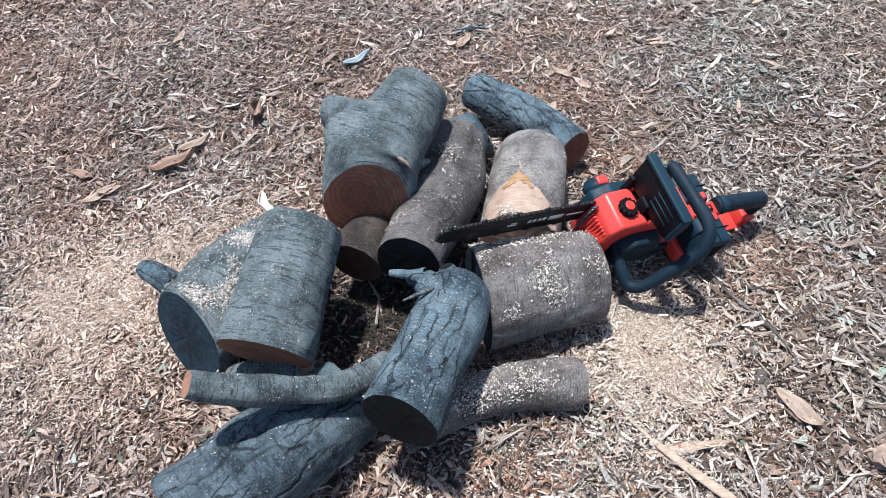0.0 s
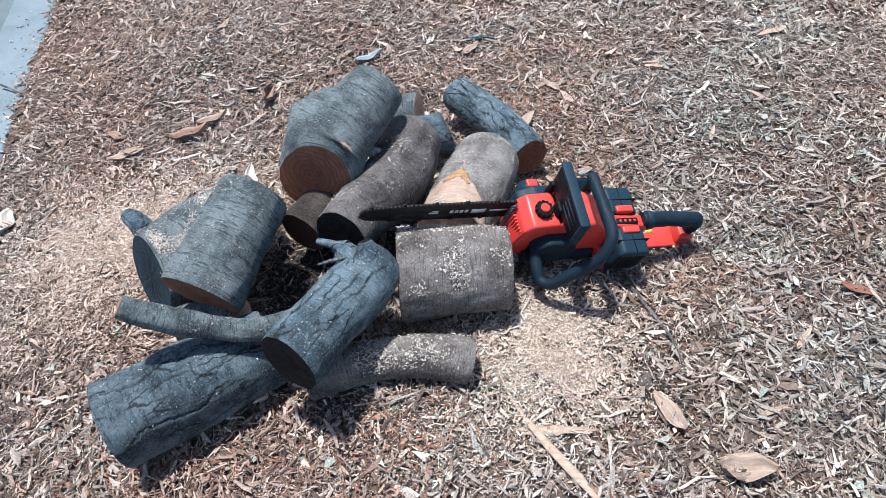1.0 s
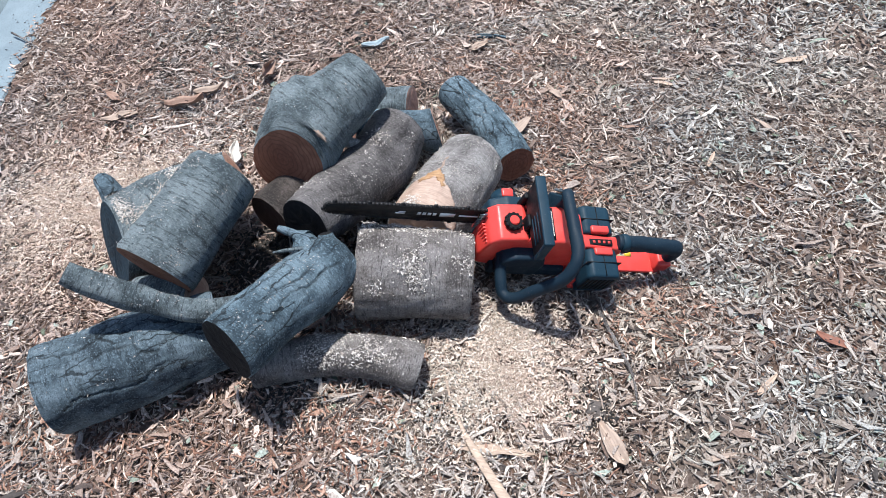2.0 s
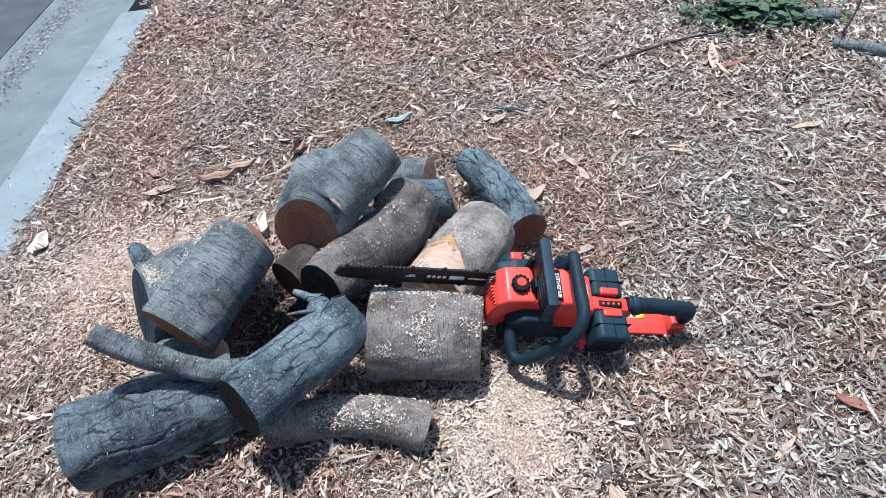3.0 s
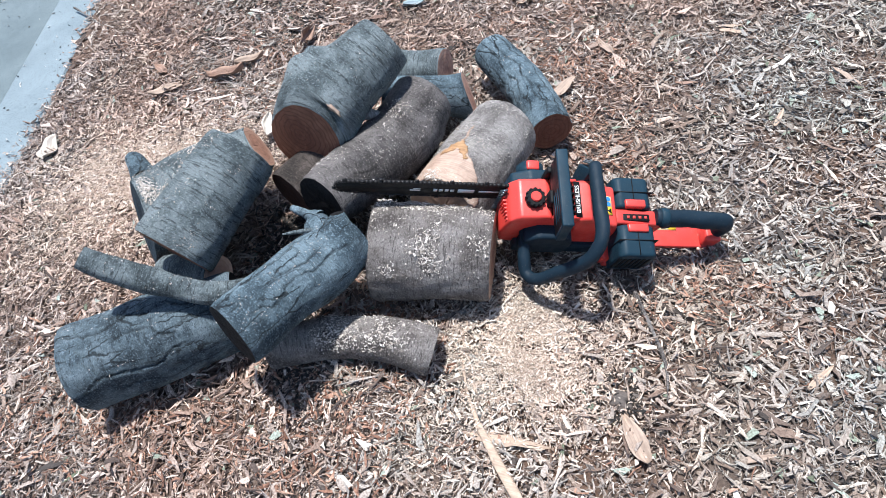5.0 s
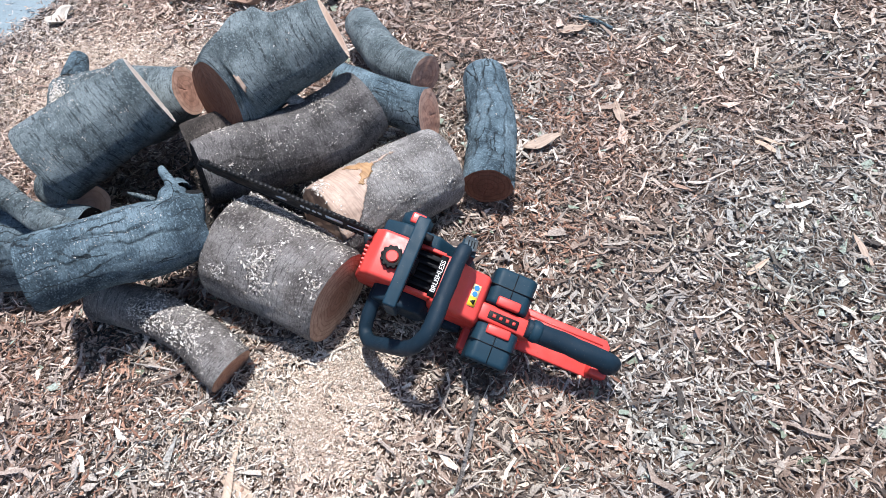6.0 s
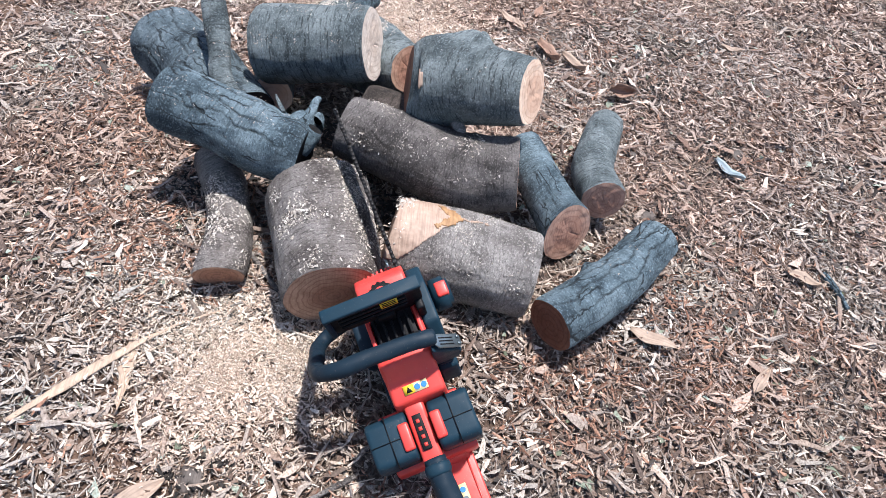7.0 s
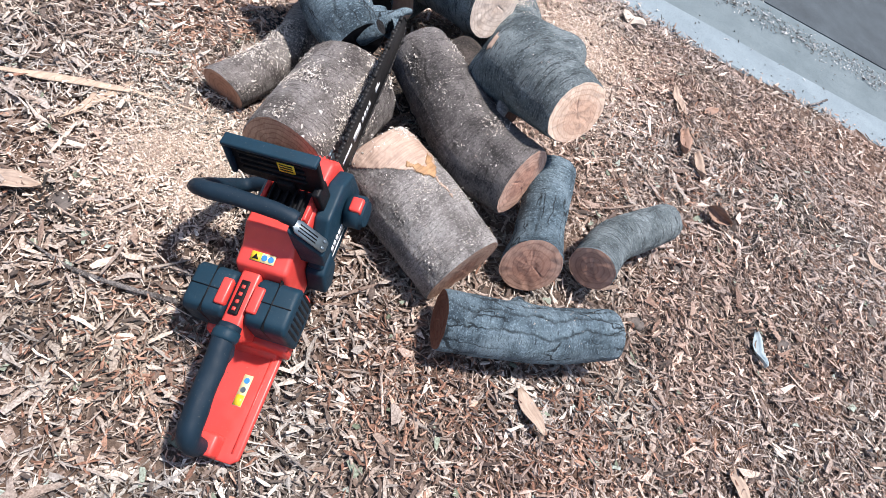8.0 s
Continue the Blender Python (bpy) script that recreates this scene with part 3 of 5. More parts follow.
log("O", "short grey log end beneath the tilted log",
    [(-0.272, 0.752, 0.11, 0.05), (-0.34, 0.745, 0.105, 0.05), (-0.42, 0.73, 0.09, 0.048)], BARK_GREY, (END_PALE, END_TAN), 15, around=64, step=0.01)


def log_flakes(key, count, f0, f1, size, seed, least=0.35):
    """Sawdust lying on the upper side of one log."""
    verts, _ = LOGS[key]
    rng = np.random.default_rng(seed)
    n, k = verts.shape[:2]
    mid = verts.mean(1)
    centre = rng.uniform(f0, f1, 7), rng.uniform(-0.5, 0.5, 7)
    places, normals = [], []
    while len(places) < count:
        i = int(rng.uniform(f0, f1) * (n - 1))
        j = int(rng.integers(k))
        v = verts[i, j]
        nrm = v - mid[i]
        nrm = nrm / np.linalg.norm(nrm)
        clump = noise.noise((v[0] * 16 + seed, v[1] * 16, v[2] * 16))
        if nrm[2] > least and rng.random() < max(0.03, clump * 2.3 + 0.12) * nrm[2]:
            places.append(v + nrm * 0.0012 + rng.normal(0, 0.003, 3) * (1 - nrm * nrm))
            normals.append(nrm)
    return splinters(np.array(places), np.array(normals), rng, size * 0.85, size * 0.6, size * 0.2, 0.3, 0.55)


def splinters(places, normals, rng, length, width, thick, tilt, spread=0.55):
    """Three-sided splinters at places, lying about flat on their normals: vertices and faces as arrays."""
    n = len(places)
    rand = rng.normal(size=(n, 3))
    normals = normals + rng.normal(0, tilt, (n, 3))
    normals /= np.linalg.norm(normals, axis=1)[:, None]
    along = np.cross(normals, rand)
    along /= np.linalg.norm(along, axis=1)[:, None]
    across = np.cross(normals, along)
    L = (length * np.minimum(np.exp(rng.normal(0, spread, n)), 2.0))[:, None] / 2
    W = (width * np.exp(rng.normal(0, spread * 0.8, n)))[:, None] / 2
    H = (thick * np.exp(rng.normal(0, 0.35, n)))[:, None]
    W = np.minimum(W, L)
    taper = rng.uniform(0.05, 0.85, (n, 1))
    skew = rng.normal(0, 0.9, (n, 1)) * W
    ridge = rng.uniform(-0.5, 0.5, (n, 1)) * W
    v = np.stack([places - along * L - across * W, places - along * L * 0.92 + across * W + along * skew, places - along * L * 0.95 + across * ridge + normals * H,
                  places + along * L - across * W * taper, places + along * L * 0.9 + across * W * taper - along * skew, places + along * L * 0.93 + across * ridge * taper + normals * H * taper], 1)
    return v


def fibres(places, normals, rng, length, width, thick, tilt, bend=0.22, spread=0.5):
    """Bent strips of shredded wood: three ridged sections each, bowed sideways and up at the ends."""
    n = len(places)
    normals = normals + rng.normal(0, tilt, (n, 3))
    normals /= np.linalg.norm(normals, axis=1)[:, None]
    along = np.cross(normals, rng.normal(size=(n, 3)))
    along /= np.linalg.norm(along, axis=1)[:, None]
    across = np.cross(normals, along)
    L = (length * np.minimum(np.exp(rng.normal(0, spread, n)), 2.4))[:, None] / 2
    W = np.minimum((width * np.exp(rng.normal(0, spread * 0.8, n)))[:, None] / 2, L * 0.6)
    H = (thick * np.exp(rng.normal(0, 0.35, n)))[:, None]
    bow, rise = rng.normal(0, bend, (n, 1)) * L, rng.normal(0.05, bend * 0.5, (n, 1)) * L
    out = []
    for f, wide in ((-1.0, rng.uniform(0.15, 0.9, (n, 1))), (rng.uniform(-0.3, 0.3, (n, 1)), 1.0), (1.0, rng.uniform(0.1, 0.8, (n, 1)))):
        q = np.square(f)
        mid = places + along * L * f + across * bow * q + normals * rise * q
        slip = along * W * rng.normal(0, 0.6, (n, 1))
        out += [mid - across * W * wide + slip, mid + across * W * wide - slip, mid + across * W * wide * rng.uniform(-0.4, 0.4, (n, 1)) + normals * H]
    return np.stack(out, 1)


PRISM_FACES = np.array([(0, 3, 5, 2), (1, 2, 5, 4), (0, 1, 4, 3)])
PRISM_ENDS = np.array([(0, 2, 1), (3, 4, 5)])


def splinter_object(name, label, category, sets, material):
    """All splinters of one scatter as one mesh; sets hold splinters of two or three sections."""
    coords, quads, tris, first = [], [], [], 0
    for v in sets if isinstance(sets, list) else [sets]:
        n, k = v.shape[:2]
        base = (first + np.arange(n) * k)[:, None, None]
        for section in range(0, k - 3, 3):
            quads.append((base + PRISM_FACES + section).reshape(-1, 4))
        tris += [(base + PRISM_ENDS[:1]).reshape(-1, 3), (base + PRISM_ENDS[1:] + k - 6).reshape(-1, 3)]
        coords.append(v.reshape(-1, 3))
        first += n * k
    coords, quads, tris = np.concatenate(coords), np.concatenate(quads), np.concatenate(tris)
    me = bpy.data.meshes.new(name)
    me.vertices.add(len(coords))
    me.vertices.foreach_set("co", coords.reshape(-1).astype(np.float32))
    loops = np.r_[quads.ravel(), tris.ravel()].astype(np.int32)
    me.loops.add(len(loops))
    me.loops.foreach_set("vertex_index", loops)
    starts = np.r_[np.arange(len(quads)) * 4, len(quads) * 4 + np.arange(len(tris)) * 3].astype(np.int32)
    me.polygons.add(len(starts))
    me.polygons.foreach_set("loop_start", starts)
    me.update(calc_edges=True)
    me.validate()
    me.shade_flat()
    return tagged(part(name, me, material), label, category, kind="stuff")


def on_ground(x, y, lift=0.0):
    return np.stack([x, y, ground_height(x, y) + lift], -1)


def bed(count, box, seed, length, width, thick, low, high, tilt=0.45, make=splinters):
    """Wood chips strewn over a stretch of the mulch bed, short of the kerb."""
    rng = np.random.default_rng(seed)
    x, y = rng.uniform(box[0], box[1], count), rng.uniform(box[2], box[3], count)
    out = (x - KERB_AT[0]) * KERB_OUT[0] + (y - KERB_AT[1]) * KERB_OUT[1]
    along = (x - KERB_AT[0]) * KERB_ALONG[0] + (y - KERB_AT[1]) * KERB_ALONG[1]
    keep = (out < 0.02 + 0.02 * rng.normal(size=count)) | ((along > 2.1) & (out < 0.24))
    x, y = x[keep], y[keep]
    up = np.tile((0.0, 0.0, 1.0), (len(x), 1))
    return make(on_ground(x, y, rng.uniform(low, high, len(x))), up, rng, length, width, thick, tilt)


NEAR = (-1.5, 1.5, -0.05, 2.4)
splinter_object("wood_chips", "shredded grey and brown wood chips covering the ground", "wood chips", [
    bed(78000, NEAR, 1, 0.017, 0.0048, 0.0013, 0.0, 0.012, 0.45),
    bed(46000, NEAR, 8, 0.021, 0.0021, 0.001, 0.003, 0.017, 0.4, fibres),
    bed(17000, NEAR, 2, 0.026, 0.0056, 0.0014, 0.006, 0.018, 0.3, fibres),
    bed(2600, NEAR, 12, 0.034, 0.0085, 0.0017, 0.010, 0.02, 0.22, fibres),
    bed(700, NEAR, 3, 0.055, 0.006, 0.0016, 0.012, 0.02, 0.12, fibres),
    bed(40000, (-2.3, 1.9, 2.3, 4.0), 4, 0.024, 0.0072, 0.0018, 0.0, 0.016, 0.5),
    bed(9000, (-2.3, 1.9, 2.3, 4.0), 5, 0.036, 0.007, 0.0016, 0.006, 0.018, 0.25, fibres),
    bed(13000, (-2.3, -1.4, 0.0, 2.4), 6, 0.02, 0.0065, 0.0013, -0.002, 0.012, 0.35),
    bed(9000, (-1.6, 1.4, -0.6, -0.03), 9, 0.02, 0.0065, 0.0013, 0.0, 0.012, 0.35),
    bed(6000, (1.4, 1.9, 0.2, 2.4), 7, 0.02, 0.0065, 0.0013, -0.002, 0.012, 0.35),
    bed(5000, (1.4, 1.9, 0.2, 2.4), 17, 0.026, 0.005, 0.0013, 0.004, 0.015, 0.3, fibres),
], CHIPS)


def dust_patch(blobs, seed, length):
    rng = np.random.default_rng(seed)
    parts_ = []
    for x, y, sx, sy, count in blobs:
        px, py = rng.normal(x, sx, count), rng.normal(y, sy, count)
        clump = np.array([noise.noise((a * 17, b * 17, 3)) + 0.6 * noise.noise((a * 48, b * 48, 7)) for a, b in zip(px, py)])
        thin = clump + rng.normal(0, 0.18, count) > -0.16
        px, py, count = px[thin], py[thin], int(thin.sum())
        up = np.tile((0.0, 0.0, 1.0), (count, 1))
        d = np.exp(-((px - x) / sx) ** 2 / 2 - ((py - y) / sy) ** 2 / 2)
        parts_.append(splinters(on_ground(px, py, 0.012 + 0.013 * d * rng.random(count)), up, rng, length, length * 0.55, length * 0.2, 0.5))
    # coarser shavings among the dust
    rough = [(x, y, sx * 1.5, sy * 1.5, count // 11) for x, y, sx, sy, count in blobs]
    for x, y, sx, sy, count in rough:
        px, py = rng.normal(x, sx, count), rng.normal(y, sy, count)
        parts_.append(splinters(on_ground(px, py, rng.uniform(0.012, 0.022, count)), np.tile((0.0, 0.0, 1.0), (count, 1)), rng, length * 3.2, length * 1.0, length * 0.3, 0.4))
    return np.concatenate(parts_)


splinter_object("sawdust", "pale fresh sawdust piled on the chips beside the saw", "sawdust",
                dust_patch([(0.40, 0.90, 0.05, 0.05, 13000), (0.43, 0.80, 0.07, 0.06, 23000), (0.50, 0.88, 0.07, 0.05, 2600), (0.38, 0.71, 0.09, 0.07, 2600), (0.2, 0.84, 0.08, 0.04, 1500), (0.12, 0.56, 0.2, 0.09, 3200), (0.3, 0.6, 0.1, 0.07, 1500), (0.55, 0.75, 0.10, 0.08, 1200)], 21, 0.0031), DUST)
splinter_object("sawdust", "pale fresh sawdust spread behind the crooked log", "sawdust",
                dust_patch([(-0.92, 1.02, 0.13, 0.09, 23000), (-0.74, 1.12, 0.12, 0.08, 19000), (-0.80, 0.88, 0.12, 0.12, 9000), (-0.58, 1.2, 0.13, 0.09, 5000), (-1.0, 0.8, 0.12, 0.15, 4000)], 22, 0.0036), DUST)
splinter_object("sawdust", "white sawdust flakes caught on the log bark", "sawdust", np.concatenate([
    log_flakes("M", 2800, 0.05, 0.85, 0.0036, 31), log_flakes("G", 1750, 0.03, 0.99, 0.004, 32), log_flakes("L", 1050, 0.3, 0.99, 0.0038, 33),
    log_flakes("K", 600, 0.03, 0.95, 0.0032, 34), log_flakes("F", 420, 0.3, 0.95, 0.0032, 35), log_flakes("D", 260, 0.03, 0.97, 0.0028, 36),
    log_flakes("C", 160, 0.05, 0.9, 0.0026, 37), log_flakes("E", 60, 0.1, 0.9, 0.0022, 38), log_flakes("A", 90, 0.05, 0.9, 0.003, 39), log_flakes("B", 60, 0.1, 0.8, 0.0026, 40),
    log_flakes("F", 350, 0.0, 0.12, 0.0036, 42), log_flakes("H", 40, 0.1, 0.9, 0.0026, 41)]), SPECKS)


def bark_patch(key, name, label, material, f0, f1, a0, a1, edge, lift=0.0015):
    """A patch of bare wood on a log: a piece of its surface, lifted, bounded by edge(share, angle share)."""
    verts, ob = LOGS[key]
    n, k = verts.shape[:2]
    mid, base = verts.mean(1), np.array(ob.location)
    index, out, grain, faces = {}, [], [], []

    def corner(i, j):
        if (i, j) not in index:
            d = verts[i, j % k] - mid[i]
            index[i, j] = len(out)
            out.append(verts[i, j % k] + d / np.linalg.norm(d) * lift - base)
            grain.append((i * 0.006 - 0.02, (j - k * (a0 + a1) / 12.566) * 0.005, 0.4))
        return index[i, j]

    for i in range(int(f0 * (n - 1)), int(f1 * (n - 1))):
        for j in range(int(a0 / 6.2832 * k), int(a1 / 6.2832 * k)):
            f, a = (i / (n - 1) - f0) / (f1 - f0), (j / k * 6.2832 - a0) / (a1 - a0)
            if edge(f, a, 0.1 * noise.noise((f * 5, a * 5, 3)) + 0.05 * noise.noise((f * 17, a * 17, 1))):
                faces.append((corner(i, j), corner(i, j + 1), corner(i + 1, j + 1), corner(i + 1, j)))
    me = finish(mesh_of(name, np.array(out), faces), np.array(grain))
    patch = part(name, me, material, ob, label)
    thick = patch.modifiers.new("thickness", "SOLIDIFY")
    thick.thickness, thick.offset = 0.002, -1.0
    return patch


BARE = leaf_material("bare_tan_wood", (0.31, 0.215, 0.165), (0.46, 0.345, 0.275))
ORANGE = leaf_material("orange_stained_wood", (0.24, 0.12, 0.05), (0.38, 0.235, 0.12))
bark_patch("F", "bare_wood", "bare tan wood where the bark split off", BARE, 0.0, 0.5, 0.55, 2.75, lambda f, a, w: f < 0.92 - 1.3 * abs(a - 0.4) + 0.5 * w)
bark_patch("F", "bare_wood", "orange stained scar in the wood", ORANGE, 0.0, 0.5, 0.55, 2.75,
           lambda f, a, w: 0.74 - 1.3 * abs(a - 0.4) + 0.9 * w < f < 0.93 - 1.3 * abs(a - 0.4) + 0.5 * w and abs(a - 0.4) < 0.16 + w, 0.003)
bark_patch("F", "bare_wood", "narrow split in the bark above the scar", BARE, 0.36, 0.66, 1.1, 2.0, lambda f, a, w: abs(a - 0.36 - w) < 0.045 * (1.05 - f), 0.0025)
bark_patch("E", "bare_wood", "small orange scar in the bark", BARE, 0.12, 0.36, 2.2, 2.75, lambda f, a, w: (f - 0.5) ** 2 * 4.2 + (a - 0.5) ** 2 * 9 < 1 + 3 * w)


# ---- leaves, flakes and sticks on the ground ----
def leaf(name, label, category, x, y, length, width, turn, material, lift=0.016, curl=0.25, tip=1.0, seed=0, lean=0.0, group=""):
    """A dry leaf or bark flake with some thickness: pointed outline, folded on its midrib and curled."""
    rng = random.Random(seed)
    rows, half = 9, 3
    verts, faces = [], []
    for side in (1, 0):
        for i in range(rows):
            f = i / (rows - 1)
            w = width / 2 * (math.sin(math.pi * min(0.98, f * 0.94 + 0.05)) ** 0.7) * (1 - 0.35 * f * tip)
            for j in range(-half, half + 1):
                u = j / half
                zz = curl * length * ((f - 0.45) ** 2) + curl * width * 0.9 * abs(u) ** 1.5 + 0.08 * width * math.sin(9 * f + seed)
                zz += 0.03 * length * noise.noise((f * 4, u * 2, seed))
                verts.append(((f - 0.5) * length, u * w * (1 + 0.1 * noise.noise((f * 9, seed, u))), zz - (0 if side else 0.0012)))
    k = 2 * half + 1
    m = rows * k
    for i in range(rows - 1):
        for j in range(k - 1):
            a = i * k + j
            faces.append((a, a + k, a + k + 1, a + 1))
            faces.append((m + a, m + a + 1, m + a + k + 1, m + a + k))
        for a in (i * k, i * k + k - 1):
            faces.append((a, m + a, m + a + k, a + k))
    for j in range(k - 1):
        for a in (j, (rows - 1) * k + j):
            faces.append((a, a + 1, m + a + 1, m + a))
    me = mesh_of(name, verts, faces)
    bm = bmesh.new()
    bm.from_mesh(me)
    bmesh.ops.recalc_face_normals(bm, faces=bm.faces)
    bm.to_mesh(me)
    bm.free()
    ob = part(name, me, material)
    ob.matrix_world = pose(x, y, float(ground_height(x, y)) + lift, lean, rng.uniform(-8, 8), turn)
    return tagged(ob, label, category, group)


LEAVES = "dry leaves on the chips"
leaf("dry_leaf", "large tan dry leaf lying near the kerb", "leaf", -1.255, 1.085, 0.095, 0.075, 100, LEAF_PALE, seed=1, group=LEAVES)
leaf("dry_leaf", "tan curled dry leaf on the wood chips", "leaf", -1.01, 1.40, 0.11, 0.038, 55, LEAF_TAN, seed=2, group=LEAVES)
leaf("dry_leaf", "small brown dry leaf on the wood chips", "leaf", -1.106, 1.495, 0.07, 0.035, 160, LEAF_BROWN, seed=3, group=LEAVES)
leaf("dry_leaf", "dark brown curled dry leaf on the chips", "leaf", -0.815, 1.50, 0.13, 0.05, 25, LEAF_BROWN, seed=4, curl=0.4, group=LEAVES)
leaf("dry_leaf", "pale tan dry leaf beside a brown one", "leaf", -0.77, 1.575, 0.10, 0.04, 40, LEAF_TAN, seed=5, curl=0.4, group=LEAVES)
leaf("dry_leaf", "upright brown curled dry leaf on the chips", "leaf", -0.63, 1.70, 0.075, 0.05, 100, LEAF_BROWN, seed=6, curl=0.6, lift=0.03, lean=50, group=LEAVES)
leaf("dry_leaf", "small tan dry leaf on the wood chips", "leaf", -0.985, 2.15, 0.08, 0.03, 75, LEAF_TAN, seed=7, group=LEAVES)
leaf("dry_leaf", "large tan dry leaf with a curled edge", "leaf", 0.83, 0.615, 0.10, 0.07, 5, LEAF_TAN, seed=8, curl=0.3, group=LEAVES)
leaf("dry_leaf", "long tan strip of dry leaf on chips", "leaf", 0.68, 0.72, 0.10, 0.045, 130, LEAF_TAN, seed=9, group=LEAVES)
leaf("dry_leaf", "tan dry leaf on red-brown chips", "leaf", 0.008, 2.08, 0.085, 0.04, 60, LEAF_TAN, seed=10, group=LEAVES)
leaf("dry_leaf", "pinkish dry leaf lying flat on chips", "leaf", 0.315, 1.885, 0.075, 0.03, 140, LEAF_TAN, seed=11, group=LEAVES)
leaf("white_leaf", "pale cream leaf standing behind the logs", "leaf", -0.485, 1.265, 0.085, 0.042, 120, leaf_material("cream_leaf", (0.55, 0.5, 0.43), (0.75, 0.7, 0.62)), seed=12, lift=0.05, lean=40, group=LEAVES)
leaf("silver_leaf", "silvery blue-grey crumpled leaf on the chips", "leaf", -0.335, 1.97, 0.10, 0.036, 35, LEAF_GREY, seed=13, curl=0.35, group=LEAVES)
leaf("dry_leaf", "tan dry leaf near the kerb", "leaf", -0.985, 1.415, 0.07, 0.03, 20, LEAF_TAN, seed=19, group=LEAVES)
leaf("bark_flake", "flat tan bark flake leaning by the cracked log", "bark flake", 0.262, 1.645, 0.10, 0.04, 65, LEAF_TAN, seed=14, lift=0.03, curl=0.05)
leaf("bark_flake", "red-brown bark flake on grey chips", "bark flake", 1.125, 1.13, 0.095, 0.028, -10, BARK_RED, seed=15, curl=0.15)
leaf("bark_strip", "long pale strip of dry bark on chips", "bark strip", 0.455, 0.635, 0.17, 0.03, 8, SPLINTER, seed=16, curl=0.04, tip=1.6)
leaf("bark_flake", "pale split wood flake on grey chips", "bark flake", 0.65, 2.055, 0.075, 0.02, 2, SPLINTER, seed=17, curl=0.05)
leaf("bark_flake", "pale split wood flake on grey chips", "bark flake", 0.642, 2.08, 0.07, 0.014, 12, SPLINTER, seed=18, curl=0.05)
for k, (x, y, ln, turn, mat) in enumerate([(0.7, 2.77, 0.22, 97, SPLINTER), (0.79, 2.72, 0.13, 40, BARK_RED), (0.745, 2.66, 0.1, 130, SPLINTER), (0.57, 1.79, 0.06, 15, LEAF_BROWN), (0.96, 1.9, 0.09, 140, LEAF_TAN), (0.89, 0.76, 0.07, 30, LEAF_TAN), (0.53, 2.6, 0.06, 20, LEAF_TAN), (1.05, 2.3, 0.14, 35, SPLINTER), (0.98, 0.97, 0.08, 60, SPLINTER), (0.82, 1.72, 0.07, 80, SPLINTER)]):
    leaf("bark_flake", "loose flake of split bark on the chips", "bark flake", x, y, ln, ln * 0.22, turn, mat, seed=30 + k, curl=0.08)


def stick(name, label, category, points, material, seed, around=14, lumps=0.12, group="", flat=1.0):
    verts, grain, crack, tangent = stem(points, seed, around=around, step=0.01, lumps=lumps, flat=flat)
    base = np.array(points, float)[:, :3].mean(0)
    n, k = verts.shape[:2]
    faces = [(i * k + j, i * k + (j + 1) % k, (i + 1) * k + (j + 1) % k, (i + 1) * k + j) for i in range(n - 1) for j in range(k)]
    faces += [tuple(reversed(range(k))), tuple((n - 1) * k + j for j in range(k))]
    me = finish(mesh_of(name, verts.reshape(-1, 3) - base, faces), grain.reshape(-1, 3), crack.ravel())
    ob = part(name, me, material)
    ob.location = base
    return tagged(ob, label, category, group)


def lying(points, lift):
    return [(x, y, float(ground_height(x, y)) + lift, r) for x, y, r in points]


stick("splinter", "long pale split wood splinter on the chips", "splinter", lying([(0.31, 0.77, 0.002), (0.35, 0.70, 0.004), (0.41, 0.63, 0.007), (0.48, 0.565, 0.0085), (0.575, 0.48, 0.0065)], 0.018), SPLINTER, 51, lumps=0.45, flat=0.35)
stick("splinter", "short pale split wood splinter on the chips", "splinter", lying([(0.45, 0.62, 0.005), (0.49, 0.64, 0.004), (0.53, 0.645, 0.002)], 0.02), SPLINTER, 52, lumps=0.4, flat=0.4)
stick("twig", "thin brown twig lying between two logs", "twig", lying([(0.16, 0.785, 0.004), (0.2, 0.82, 0.005), (0.275, 0.88, 0.004)], 0.016), BARK_BROWN, 53)
stick("twig", "thin dark twig lying across the kerb", "twig", [(-1.80, 1.78, -0.045, 0.0055), (-1.72, 1.755, -0.048, 0.003), (-1.6, 1.71, -0.05, 0.0025), (-1.45, 1.665, -0.05, 0.0025)], BARK_BROWN, 54)
stick("twig", "thin grey twig on grey chips", "twig", lying([(-0.02, 2.145, 0.006), (0.03, 2.165, 0.006), (0.08, 2.175, 0.004)], 0.018), BARK_BLUE, 55)
stick("twig", "thin brown twig beside the chainsaw", "twig", lying([(0.60, 1.06, 0.0045), (0.66, 0.97, 0.0045), (0.70, 0.90, 0.0035), (0.72, 0.82, 0.0025)], 0.016), BARK_BROWN, 56)
stick("twig", "long thin twig lying on far chips", "twig", lying([(0.28, 2.6, 0.006), (0.5, 2.85, 0.006), (0.72, 3.02, 0.005)], 0.02), BARK_DARK, 57)
stick("dead_branch", "grey dead branch lying behind the weeds", "branch", lying([(0.86, 3.16, 0.025), (1.0, 3.19, 0.028), (1.17, 3.21, 0.026)], 0.03), BARK_GREY, 58, around=24)
stick("dead_branch", "grey dead branch lying on the chips", "branch", lying([(1.14, 2.93, 0.02), (1.25, 2.9, 0.022), (1.45, 2.84, 0.024)], 0.025), BARK_GREY, 59, around=24)
stick("twig", "thin upright twig by a dead branch", "twig", [(1.16, 2.92, 0.0, 0.004), (1.19, 2.96, 0.08, 0.004), (1.21, 3.02, 0.2, 0.003)], BARK_DARK, 60)


